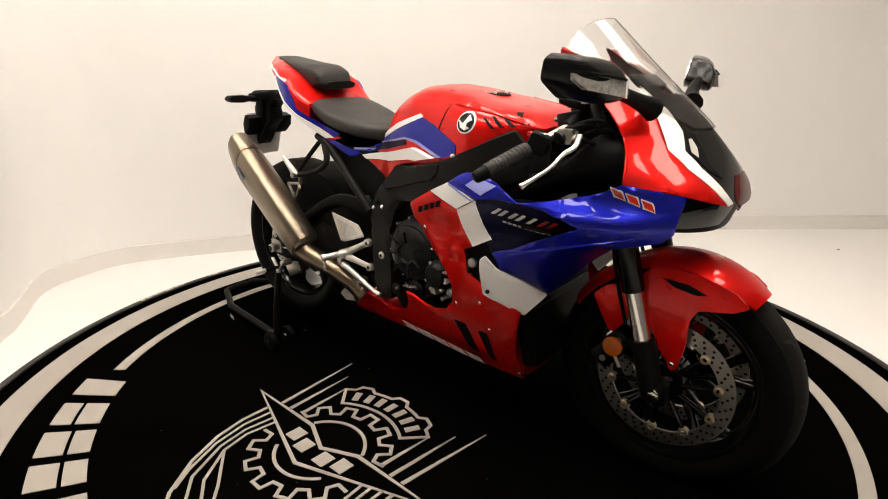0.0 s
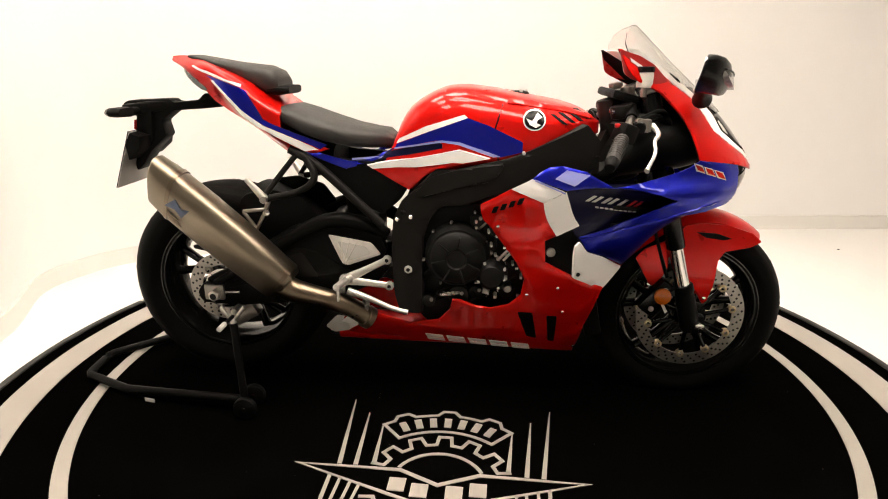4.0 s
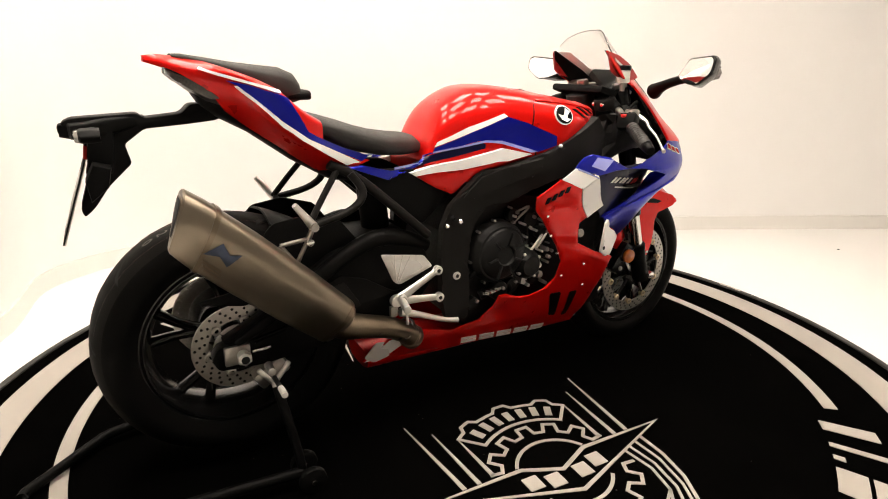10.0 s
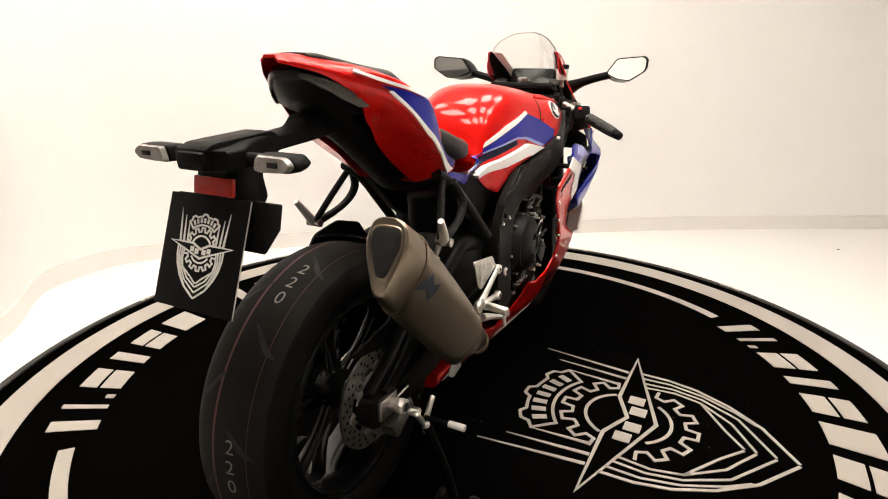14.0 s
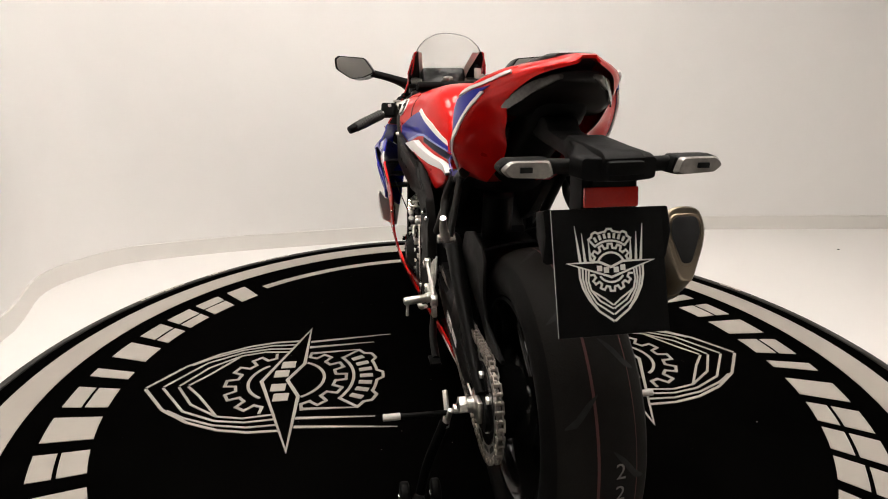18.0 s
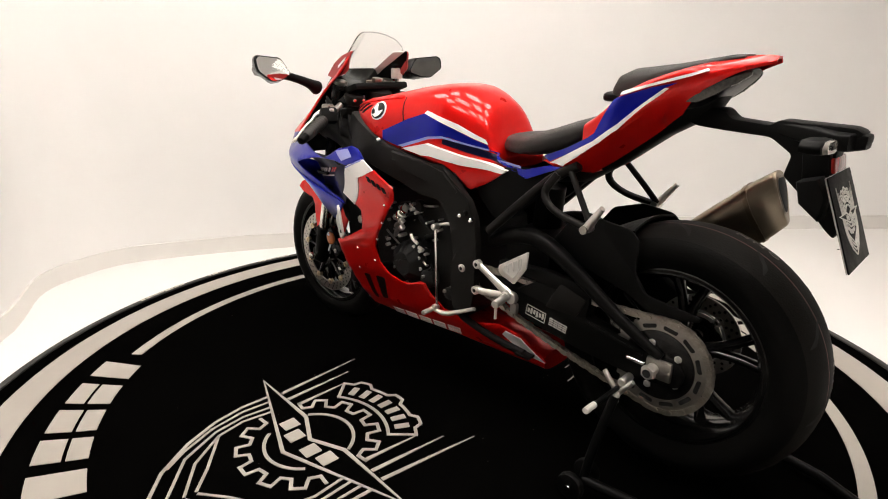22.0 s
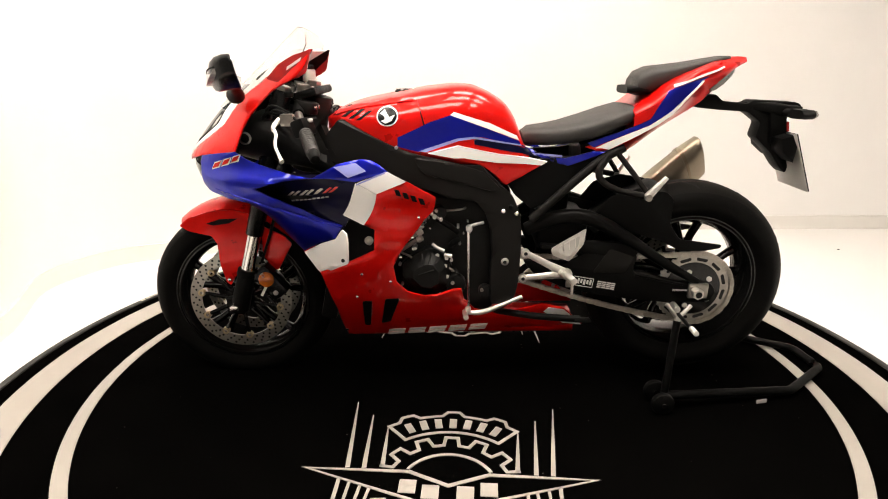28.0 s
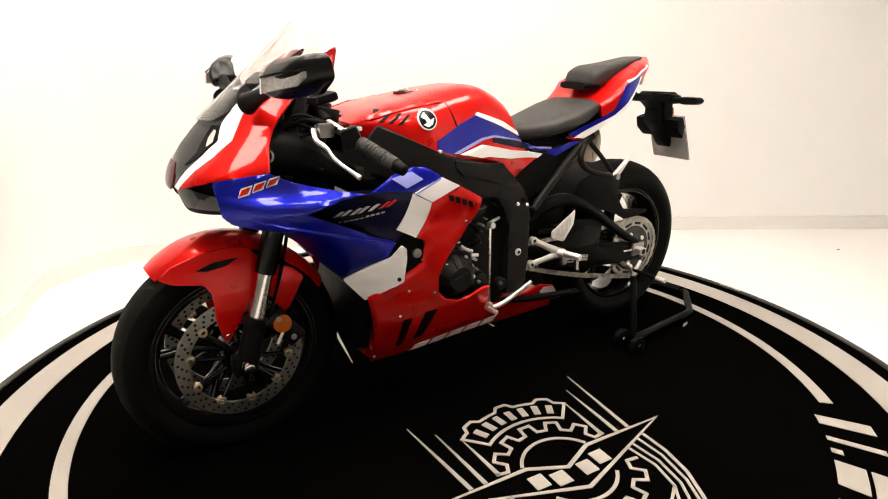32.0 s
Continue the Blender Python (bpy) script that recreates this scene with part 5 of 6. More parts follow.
def front_end():
    d = Vector((-.287, 0, 1)).normalized()
    base = Vector((1.463 - .012, .006, .276))
    for s in (1, -1):
        o = Vector((0, s * .105, 0))
        bpart("fork_leg", join(rod(base + o - d * .02, base + o + d * .115, .030, .027, 24, .004), rod(base + o + d * .10, base + o + d * .125, .030, None, 24, .003)), PLASTIC, None, "black fork bottom")
        bpart("fork_tube", rod(base + o + d * .12, base + o + d * .26, .0215, None, 28), CHROME, None, "polished fork tube")
        bpart("fork_outer", rod(base + o + d * .245, base + o + d * .70, .027, .029, 28, .003), GLOSSBLACK, None, "black fork outer tube")
        bpart("fork_cap", rod(base + o + d * .70, base + o + d * .715, .024, None, 6, .003), STEEL)
        bpart("axle_clamp", box(.06, .035, .06, base + o + Vector((0.012, 0, -.005)), .012), PLASTIC)
        # brake caliper behind the leg
        cal = bpart("brake_caliper", box(.06, .055, .115, base + Vector((-.105, s * .092, .075)), .012, pose(0, 0, 0, 0, 38, 0)), GLOSSBLACK, None, "black radial brake caliper")
        for k in (-1, 1):
            p = base + Vector((-.105, s * .118, .075)) + Vector((.018 * k, 0, .03 * k))
            bpart("caliper_bolt", rod(p, p + Vector((0, s * .006, 0)), .008, n=12, bevel=.001), STEEL, cal)
        bpart("caliper_mark", box(.045, .002, .008, base + Vector((-.088, s * .1212, .055)), 0, pose(0, 0, 0, 0, 62, 0)), PAD, cal)
        rf = Vector((1.355, s * .118, .366))
        r_ = bpart("side_reflector", rod(rf, rf + Vector((0, s * .012, 0)), .025, n=28, bevel=.003), AMBER, None, "round amber reflector")
        bpart("reflector_stay", rod(rf - Vector((0, s * .004, 0)), rf + Vector((.05, -s * .012, .03)), .006), PLASTIC, r_)
        bpart("brake_hose", tube([base + Vector((-.08, s * .10, .14)), base + Vector((-.12, s * .09, .25)), base + Vector((-.16, s * .07, .40))], .005, 8), PLASTIC)
    bpart("lower_yoke", box(.075, .25, .04, (1.318, 0, .79), .012, pose(0, 0, 0, 0, 15, 0)), PLASTIC)
    # mudguard
    cu, cz = 1.472, .284
    secs = []
    for i in range(29):
        t = i / 28
        a = radians(55 + 95 * t)
        r = .284 + .016 * math.sin(math.pi * min(1, t * 1.3 + .05))
        half = interp(t, [(0, .052), (.06, .068), (.2, .0785), (.7, .0785), (1, .066)])
        row, inner = [], []
        for k in range(15):
            f = -1 + 2 * k / 14
            rr = r + .026 * (1 - abs(f) ** 2.4)
            row.append((cu + rr * math.cos(a), half * f, cz + rr * math.sin(a)))
            inner.append((cu + (rr - .004) * math.cos(a), half * f * .97, cz + (rr - .004) * math.sin(a)))
        secs.append(row + inner[::-1])
    g = bpart("mudguard", loft(secs), RED, None, "glossy red front mudguard")
    lay = lambda s, o: (lambda u, z: Vector((u, s * (.078 + o + .012 * math.sin(min(1, max(0, (.6 - z) / .25)) * 2.4)), z)))
    for s in (1, -1):
        bpart("mudguard_side", slab(round_poly([(1.632, .530), (1.60, .556), (1.532, .577), (1.46, .582), (1.41, .572), (1.388, .545), (1.415, .449), (1.462, .37), (1.487, .328), (1.500, .340), (1.512, .40), (1.513, .468), (1.53, .498), (1.60, .512)], .008), lay(s, 0), .025, .004, .002), RED, g)
        bpart("mudguard_tail", slab(round_poly([(1.368, .53), (1.30, .50), (1.275, .472), (1.325, .385), (1.345, .385), (1.372, .44)], .008), lay(s, -.004), .025, .004, .002), RED, g)
        bpart("mudguard_slot", slab([(1.545, .538), (1.50, .553), (1.44, .556), (1.47, .540), (1.52, .533)], lay(s, .002), .02, .003), PLASTIC, g)
        for u, z in ((1.488, .350), (1.36, .40)):
            p = lay(s, .0)(u, z)
            bpart("mudguard_bolt", rod(p, p + Vector((0, s * .005, 0)), .006, n=12, bevel=.001), CHROME, g)
    # handlebars
    for s in (1, -1):
        a, b = Vector((1.205, s * .15, .885)), Vector((1.115, s * .365, .795))
        k = (b - a).normalized()
        bpart("clip_on", tube([(1.21, s * .105, .915), (1.21, s * .13, .895), tuple(a)], .016, 12), PLASTIC)
        bpart("handlebar", rod(a, b, .011, n=16), STEEL)
        g = bpart("grip", rod(a + k * .115, b - k * .018, .0175, None, 24, .004), VINYL, None, "black rubber grip")
        for i in range(9):
            c = a + k * (.125 + .010 * i)
            bpart("grip_ring", rod(c, c + k * .0045, .0188, None, 20, .001), VINYL, g)
        bpart("bar_end", rod(b - k * .018, b + k * .012, .0165, .013, 20, .003), PLASTIC)
        bpart("switch_box", box(.045, .055, .05, a + k * .085, .01, pose(0, 0, 0, 0, 20, -s * 22)), PLASTIC)
        bpart("switch_button", box(.014, .012, .01, a + k * .085 + Vector((-.02, 0, .02)), .003), DECALRED if s < 0 else PAD)
        bpart("lever_mount", box(.04, .03, .035, a + k * .045 + Vector((.038, 0, .003)), .008), STEEL)
        lv = [a + k * .035 + Vector((.060, 0, .0)), a + k * .08 + Vector((.088, 0, -.004)), a + k * .105 + Vector((.078, 0, -.008)), a + k * .15 + Vector((.092, 0, -.016)), a + k * .20 + Vector((.084, 0, -.024)), a + k * .222 + Vector((.082, 0, -.026))]
        bpart("lever", tube([tuple(p) for p in lv], .007, 10, radii=[.008, .0065, .005, .0045, .0042, .007], flat=.8), ALU, None, "silver brake lever" if s < 0 else "silver clutch lever")
        bpart("cable", tube([tuple(a + k * .03 + Vector((.04, 0, .0))), (1.30, s * .13, .84), (1.28, s * .10, .74)], .005, 8), PLASTIC)
    for s in (1, -1):
        for k, (du, dz) in enumerate(((0.0, 0.0), (.018, .012), (.03, -.01))):
            bpart("control_cable", tube([(1.20 + du, s * (.20 - .02 * k), .875 + dz), (1.27 + du, s * (.17 - .015 * k), .905 + dz), (1.31 + du * .5, s * (.10 + .01 * k), .86), (1.29, s * (.06 + .01 * k), .76)], .0045, 8), PLASTIC)
        bpart("clip_clamp", rod((1.195 , s * .105, .885), (1.188, s * .105, .918), .034, None, 20, .004), FRAME)
        for k in (-1, 1):
            bpart("clamp_bolt", rod((1.165, s * (.105 + .018 * k), .90), (1.158, s * (.105 + .018 * k), .90), .006, n=8, bevel=.001), CHROME)
        bpart("lever_pivot", rod((1.243, s * .178, .862), (1.243, s * .178, .886), .008, n=12, bevel=.002), CHROME)
        bpart("switch_key", box(.010, .02, .008, (1.185, s * .218, .873), .002), PAD)
    bpart("master_cylinder", rod((1.235, -.145, .885), (1.215, -.205, .865), .016, None, 16, .003), CAST)
    bpart("ignition_lock", rod((1.225, 0, .935), (1.222, 0, .962), .02, None, 18, .003), STEEL)
    bpart("dash_stay", tube([(1.24, .07, .93), (1.29, .06, .95), (1.33, .08, .93)], .006, 8), STEEL)
    bpart("dash_stay", tube([(1.24, -.07, .93), (1.29, -.06, .95), (1.33, -.08, .93)], .006, 8), STEEL)
    # reservoirs
    rb = bpart("brake_reservoir", rod((1.235, -.13, .965), (1.235, -.13, 1.003), .021, None, 24, .002), FLUID, None, "cloudy white brake fluid reservoir")
    bpart("reservoir_cap", rod((1.235, -.13, 1.003), (1.235, -.13, 1.018), .023, None, 24, .003), GLOSSBLACK, rb)
    bpart("reservoir_stay", rod((1.235, -.13, .94), (1.235, -.13, .966), .008), STEEL, rb)
    rb = bpart("clutch_reservoir", rod((1.235, .13, .930), (1.235, .13, .945), .014, None, 20, .002), PLASTIC)


def mirrors():
    for s in (1, -1):
        m = new("mirror")
        m.parent = bike
        m["label"] = "black mirror with pointed housing and turn lamp"
        outline = [(-.078, -.018), (-.040, .036), (.060, .044), (.074, .034), (.072, -.004), (.016, -.041), (-.030, -.037)]
        def housing(scale, x, dz=0, dv=0):
            return [(x + .22 * scale * b_ - .30 * scale * a_, s * (.340 + dv + scale * a_), 1.003 + scale * b_ + dz) for a_, b_ in round_poly(outline, .012)]
        body = loft([housing(.97, 1.302), housing(1.0, 1.305), housing(1.0, 1.322, -.001, -.004), housing(.97, 1.345, -.006, -.012), housing(.86, 1.364, -.014, -.024), housing(.62, 1.378, -.022, -.036), housing(.35, 1.384, -.026, -.042)])
        bpart("housing", body, GLOSSBLACK, m, "black pointed mirror housing")
        bpart("mirror_glass", loft([housing(.90, 1.301), housing(.90, 1.2995)]), MIRROR, m)
        rim_ = [(1.391, .293, .967), (1.388, .289, .996), (1.362, .345, 1.006), (1.328, .391, 1.012), (1.336, .392, 1.000), (1.352, .375, .983)]
        lens = loft([[(u + du, s * (v + .4 * du), z) for u, v, z in rim_] for du in (-.03, .006, .009)])
        bpart("turn_lamp", lens, TURNLENS, m, "clear turn lamp")
        # white rod standing in for the highlight along the front of the lens
        bpart("lamp_glint", tube([(1.400, s * .2955, .966), (1.397, s * .2915, .996)], .0022, 8), WHITE, m, "white rod drawn as the highlight on the lamp front")
        bpart("lamp_brow", tube([(1.397, s * .291, .999), (1.371, s * .348, 1.0095), (1.339, s * .393, 1.015)], .0022, 8), PLASTIC, m)
        bpart("mirror_arm", tube([(1.355, s * .275, .982), (1.362, s * .215, .968), (1.375, s * .160, .950), (1.39, s * .125, .935)], .013, 12, radii=[.014, .014, .017, .026]), PLASTIC, m)


def seats():
    secs = []
    for u, zb, zt, w in ((.552, .785, .822, .055), (.53, .785, .838, .078), (.49, .785, .842, .100), (.43, .790, .852, .126), (.36, .805, .872, .142), (.30, .825, .893, .142), (.25, .85, .908, .132), (.21, .868, .905, .120), (.17, .875, .900, .095)):
        secs.append(ring(u, zb, zt, w, 3.2, 32))
    bpart("rider_seat", loft(secs), VINYL, None, "black grained rider seat")
    secs = []
    for u, zb, zt, w in ((.222, .935, .985, .066), (.21, .932, 1.004, .074), (.18, .935, 1.017, .079), (.14, .955, 1.021, .078), (.08, .985, 1.028, .072), (.02, 1.010, 1.038, .062), (-.03, 1.028, 1.046, .050), (-.05, 1.034, 1.046, .036)):
        secs.append(ring(u, zb, zt, w, 3.2, 32))
    bpart("pillion_seat", loft(secs), VINYL, None, "black grained pillion pad")
    secs = [ring(u, .938, .962, w, 3.5, 24) for u, w in ((.25, .06), (.243, .068), (.215, .074), (.19, .074))]
    bpart("pillion_pad_base", loft(secs), PLASTIC)


TAIL_HALF = smooth_table([(-.106, .014), (-.08, .044), (-.04, .080), (0.0, .106), (.06, .129), (.083, .144), (.117, .157), (.16, .167), (.2, .162), (.225, .154), (.305, .126), (.38, .116)], .01, 1)


TAIL_LOW = smooth_table([(-.106, 1.034), (-.08, 1.024), (-.05, 1.005), (-.02, .972), (.028, .930), (.089, .888), (.151, .843), (.20, .802), (.25, .768), (.38, .768)], .01, 2)
TAIL_TUCK = smooth_table([(-.106, .030), (-.05, .062), (.0, .088), (.05, .092), (.108, .072), (.185, .060), (.227, .066), (.30, .095), (.36, .112)], .01, 2)
TAIL_MID = smooth_table([(-.106, 1.036), (-.08, 1.026), (.0, .994), (.06, .978), (.083, .955), (.117, .920), (.16, .880), (.2, .850), (.225, .836), (.305, .789), (.38, .770)], .01, 1)
TAIL_TOP = smooth_table([(-.106, 1.046), (-.08, 1.050), (.0, 1.038), (.10, 1.000), (.15, .975), (.165, .962), (.185, .940), (.22, .915), (.26, .893), (.35, .852)], .01, 2)


def tail_v(u, z, off=0.0):
    """Half width of the tail's arch at a height."""
    w, lo, top = interp(u, TAIL_HALF), interp(u, TAIL_LOW), interp(u, TAIL_TOP)
    mid = max(lo + .004, interp(u, TAIL_MID))
    if z >= mid:
        k = min(1.0, (z - mid) / max(.02, top - mid))
        lean_in = 1 - k * interp(u, [(.0, .0), (.12, .02)])
        return w * lean_in * max(0.0, 1 - k ** interp(u, [(-.10, 1.2), (.0, 3.0), (.04, 9.0), (.10, 16.0)])) ** interp(u, [(-.10, .9), (.0, .6), (.06, .36)]) + off
    k = min(1.0, (mid - z) / max(.01, mid - lo))
    return w + (interp(u, TAIL_TUCK) - w) * k ** 1.15 + off


def tail_side(s, off=0.0):
    def lay(u, z):
        slope = max(-4.0, min(4.0, (tail_v(u, z + .004) - tail_v(u, z - .004)) / .008))
        k = off / math.sqrt(1 + slope * slope)
        return Vector((u, s * (tail_v(u, z) + k), z - slope * k))
    return lay


def tail():
    low = [(-.106, 1.034), (-.08, 1.026), (-.06, 1.019), (-.04, 1.008), (.002, .980), (.022, .956), (.036, .931), (.089, .888), (.151, .843), (.20, .806), (.245, .775)]
    rows = []
    for i in range(40):
        u = -.106 + .351 * i / 39
        lo, top = interp(u, low), interp(u, TAIL_TOP) - .004
        half = []
        for k in range(33):
            z = lo + (top - lo) * math.sin(math.pi / 2 * k / 32)
            half.append((u, tail_v(u, z) if k < 32 else 0.0, z))
        arch = half + [(a, -b, c) for a, b, c in half[-2::-1]]
        rows.append(arch + [(a, b * .965, c - .005) for a, b, c in arch[::-1]])
    t = bpart("tail_cowl", loft(rows), RED, None, "glossy red arched tail cowl")
    for s in (1, -1):
        bpart("tail_wing", slab(round_poly([(.150, .870), (.176, .886), (.20, .860), (.30, .812), (.375, .79), (.33, .778), (.25, .768), (.20, .805), (.130, .862)], .004), tail_side(s, .0015), .011, .005, .001), RED, t)
        bpart("tail_blue", slab([(.042, .990), (.086, .980), (.150, .957), (.164, .949), (.187, .911), (.205, .876), (.228, .862), (.29, .833), (.369, .802), (.349, .790), (.289, .818), (.206, .859), (.148, .901), (.105, .942), (.063, .979)], tail_side(s, .0045), .008, .004), BLUE, t, "blue tail graphic")
        bpart("tail_white", slab([(-.01, 1.012), (-.006, 1.015), (.046, 1.001), (.098, .984), (.150, .964), (.150, .9595), (.097, .979), (.045, .995)], tail_side(s, .0055), .008, .004), WHITE, t, "white tail line")
        bpart("tail_white", slab([(.056, .979), (.063, .979), (.105, .941), (.148, .900), (.206, .858), (.289, .817), (.345, .788), (.306, .788), (.256, .817), (.191, .858), (.147, .892), (.096, .943)], tail_side(s, .0062), .008, .004), WHITE, t, "white tail line")
    secs = [ring(u, zb, zt, w, 3.0, 28) for u, zb, zt, w in ((-.066, 1.004, 1.016, .034), (-.060, .996, 1.019, .044), (-.045, .984, 1.014, .060), (-.02, .964, 1.004, .078), (.01, .942, .988, .096), (.04, .932, .960, .098))]
    lens_half = [(-.066, .036), (-.060, .046), (-.045, .062), (-.02, .080), (.01, .098), (.036, .108)]
    lm = bpart("tail_lamp", loft(secs), DARKLENS, None, "dark wraparound tail lamp")
    for s in (1, -1):
        strip = [ring(u, zb, zt, w, 2.6, 14, v0=s * v0) for u, zb, zt, w, v0 in ((-.067, 1.004, 1.012, .005, .031), (-.061, .998, 1.012, .006, .042), (-.047, .986, 1.004, .006, .057), (-.037, .982, .996, .004, .065))]
        bpart("lamp_strip", loft(strip), SMOKELENS, lm, "smoked clear lamp corner")
        bpart("lamp_window", slab(round_poly([(-.052, 1.006), (-.02, .992), (.012, .968), (.030, .951), (.008, .952), (-.02, .968), (-.050, .990)], .004), lambda u, z, s=s: Vector((u, s * (interp(u, lens_half) + .0015), z)), .012, .003), SMOKELENS, lm, "smoked side of the lamp")
    # undertail
    secs = [ring(u, zb, zt, w, 2.6, 24) for u, zb, zt, w in ((-.015, .955, 1.0, .040), (.0, .93, .99, .050), (.03, .905, .98, .056), (.1, .865, .95, .052), (.2, .790, .92, .050), (.3, .73, .86, .085), (.38, .72, .80, .10))]
    bpart("undertail", loft(secs), PLASTIC, None, "matt black undertail")


def plate_holder():
    arm = [(.06, .912), (.03, .936), (-.026, .937), (-.05, .917), (-.136, .910), (-.152, .921), (-.281, .915), (-.30, .905), (-.262, .872), (-.258, .83), (-.262, .80), (-.29, .72), (-.285, .70), (-.262, .72), (-.228, .765), (-.176, .812), (-.185, .855), (-.14, .886), (-.036, .892), (.03, .898)]
    arm = [(u + .018 * min(1.0, max(0.0, -u / .15)), z) for u, z in arm]
    e = bpart("plate_holder", plate(round_poly(arm, .008), -.021, .039, .006), PLASTIC, None, "matt black number plate bracket")
    bpart("bracket_top", loft([ring(u, zb, zt, w, 7.0, 28, v0=.009) for u, zb, zt, w in ((-.285, .876, .902, .026), (-.268, .872, .906, .030), (-.262, .872, .906, .056), (-.235, .872, .908, .064), (-.20, .876, .914, .046), (-.15, .888, .916, .032), (-.12, .892, .914, .028))]), PLASTIC, e)
    bpart("bracket_block", box(.05, .09, .10, (-.215, .009, .845), .01, pose(0, 0, 0, 0, 8, 0)), PLASTIC, e)
    bpart("rear_reflector", box(.008, .084, .030, (-.244, .009, .844), .003, pose(0, 0, 0, 0, 10, 0)), REDLENS, e, "red rear reflector")
    bpart("plate_lamp", box(.05, .055, .02, (-.262, .009, .893), .006), PLASTIC, e)
    for s in (1, -1):
        bpart("signal_stalk", rod((-.224, .009 + s * .05, .887), (-.224, .009 + s * .110, .889), .0115, n=16), PLASTIC, e)
        ol = round_poly([(.080, -.013), (.088, .013), (.154, .013), (.168, .000), (.154, -.013), (.098, -.016)], .006)
        bpart("turn_signal", loft([[(x, .009 + s * (0.131 + (a - .125) * k), .889 + b * k) for a, b in ol] for x, k in ((-.248, .82), (-.244, .95), (-.224, 1.0), (-.210, .9))]), PLASTIC, e, "turn signal housing")
        bpart("signal_lens", loft([[(x, .009 + s * (0.131 + (a - .125) * k), .889 + b * k) for a, b in ol] for x, k in ((-.2545, .78), (-.2475, .90))]), LENS, e, "clear turn signal lens")
        bpart("signal_core", box(.004, .018, .008, (-.2555, .009 + s * .134, .889), .001), CAST, e)
    # side pods under the plate bracket
    for s in (1, -1):
        bpart("bracket_wing", plate([(-.2, .815), (-.21, .775), (-.247, .745), (-.252, .79), (-.234, .825)], .009 + s * .03, .009 + s * .10, .006), PLASTIC, e)
    # plate with crest
    m = Matrix.Translation((-.281, .016, .742)) @ Matrix.Rotation(radians(21), 4, "Y")
    pm = box(.003, .170, .184, (0, 0, 0), .001)
    bmesh.ops.transform(pm, matrix=m, verts=pm.verts)
    p = bpart("show_plate", pm, PLASTIC, e, "black show plate with a pale crest")
    pb = box(.002, .170, .184, (.0032, 0, 0), .0005)
    bmesh.ops.transform(pb, matrix=m, verts=pb.verts)
    bpart("plate_back", pb, PAD, p, "pale back of the show plate")
    k = .172
    def lay(x, y, top):
        return m @ Vector((-.0026 if top else -.0012, -x * k, (.62 - y) * k))
    for name, line in emblem_lines(w=.017):
        bpart(name, strip_mesh(line, lay), PLATE_PRINT, p, smooth=False)
    for line in word_bars():
        bpart("word_bar", strip_mesh(line, lay), PLATE_PRINT, p, smooth=False)


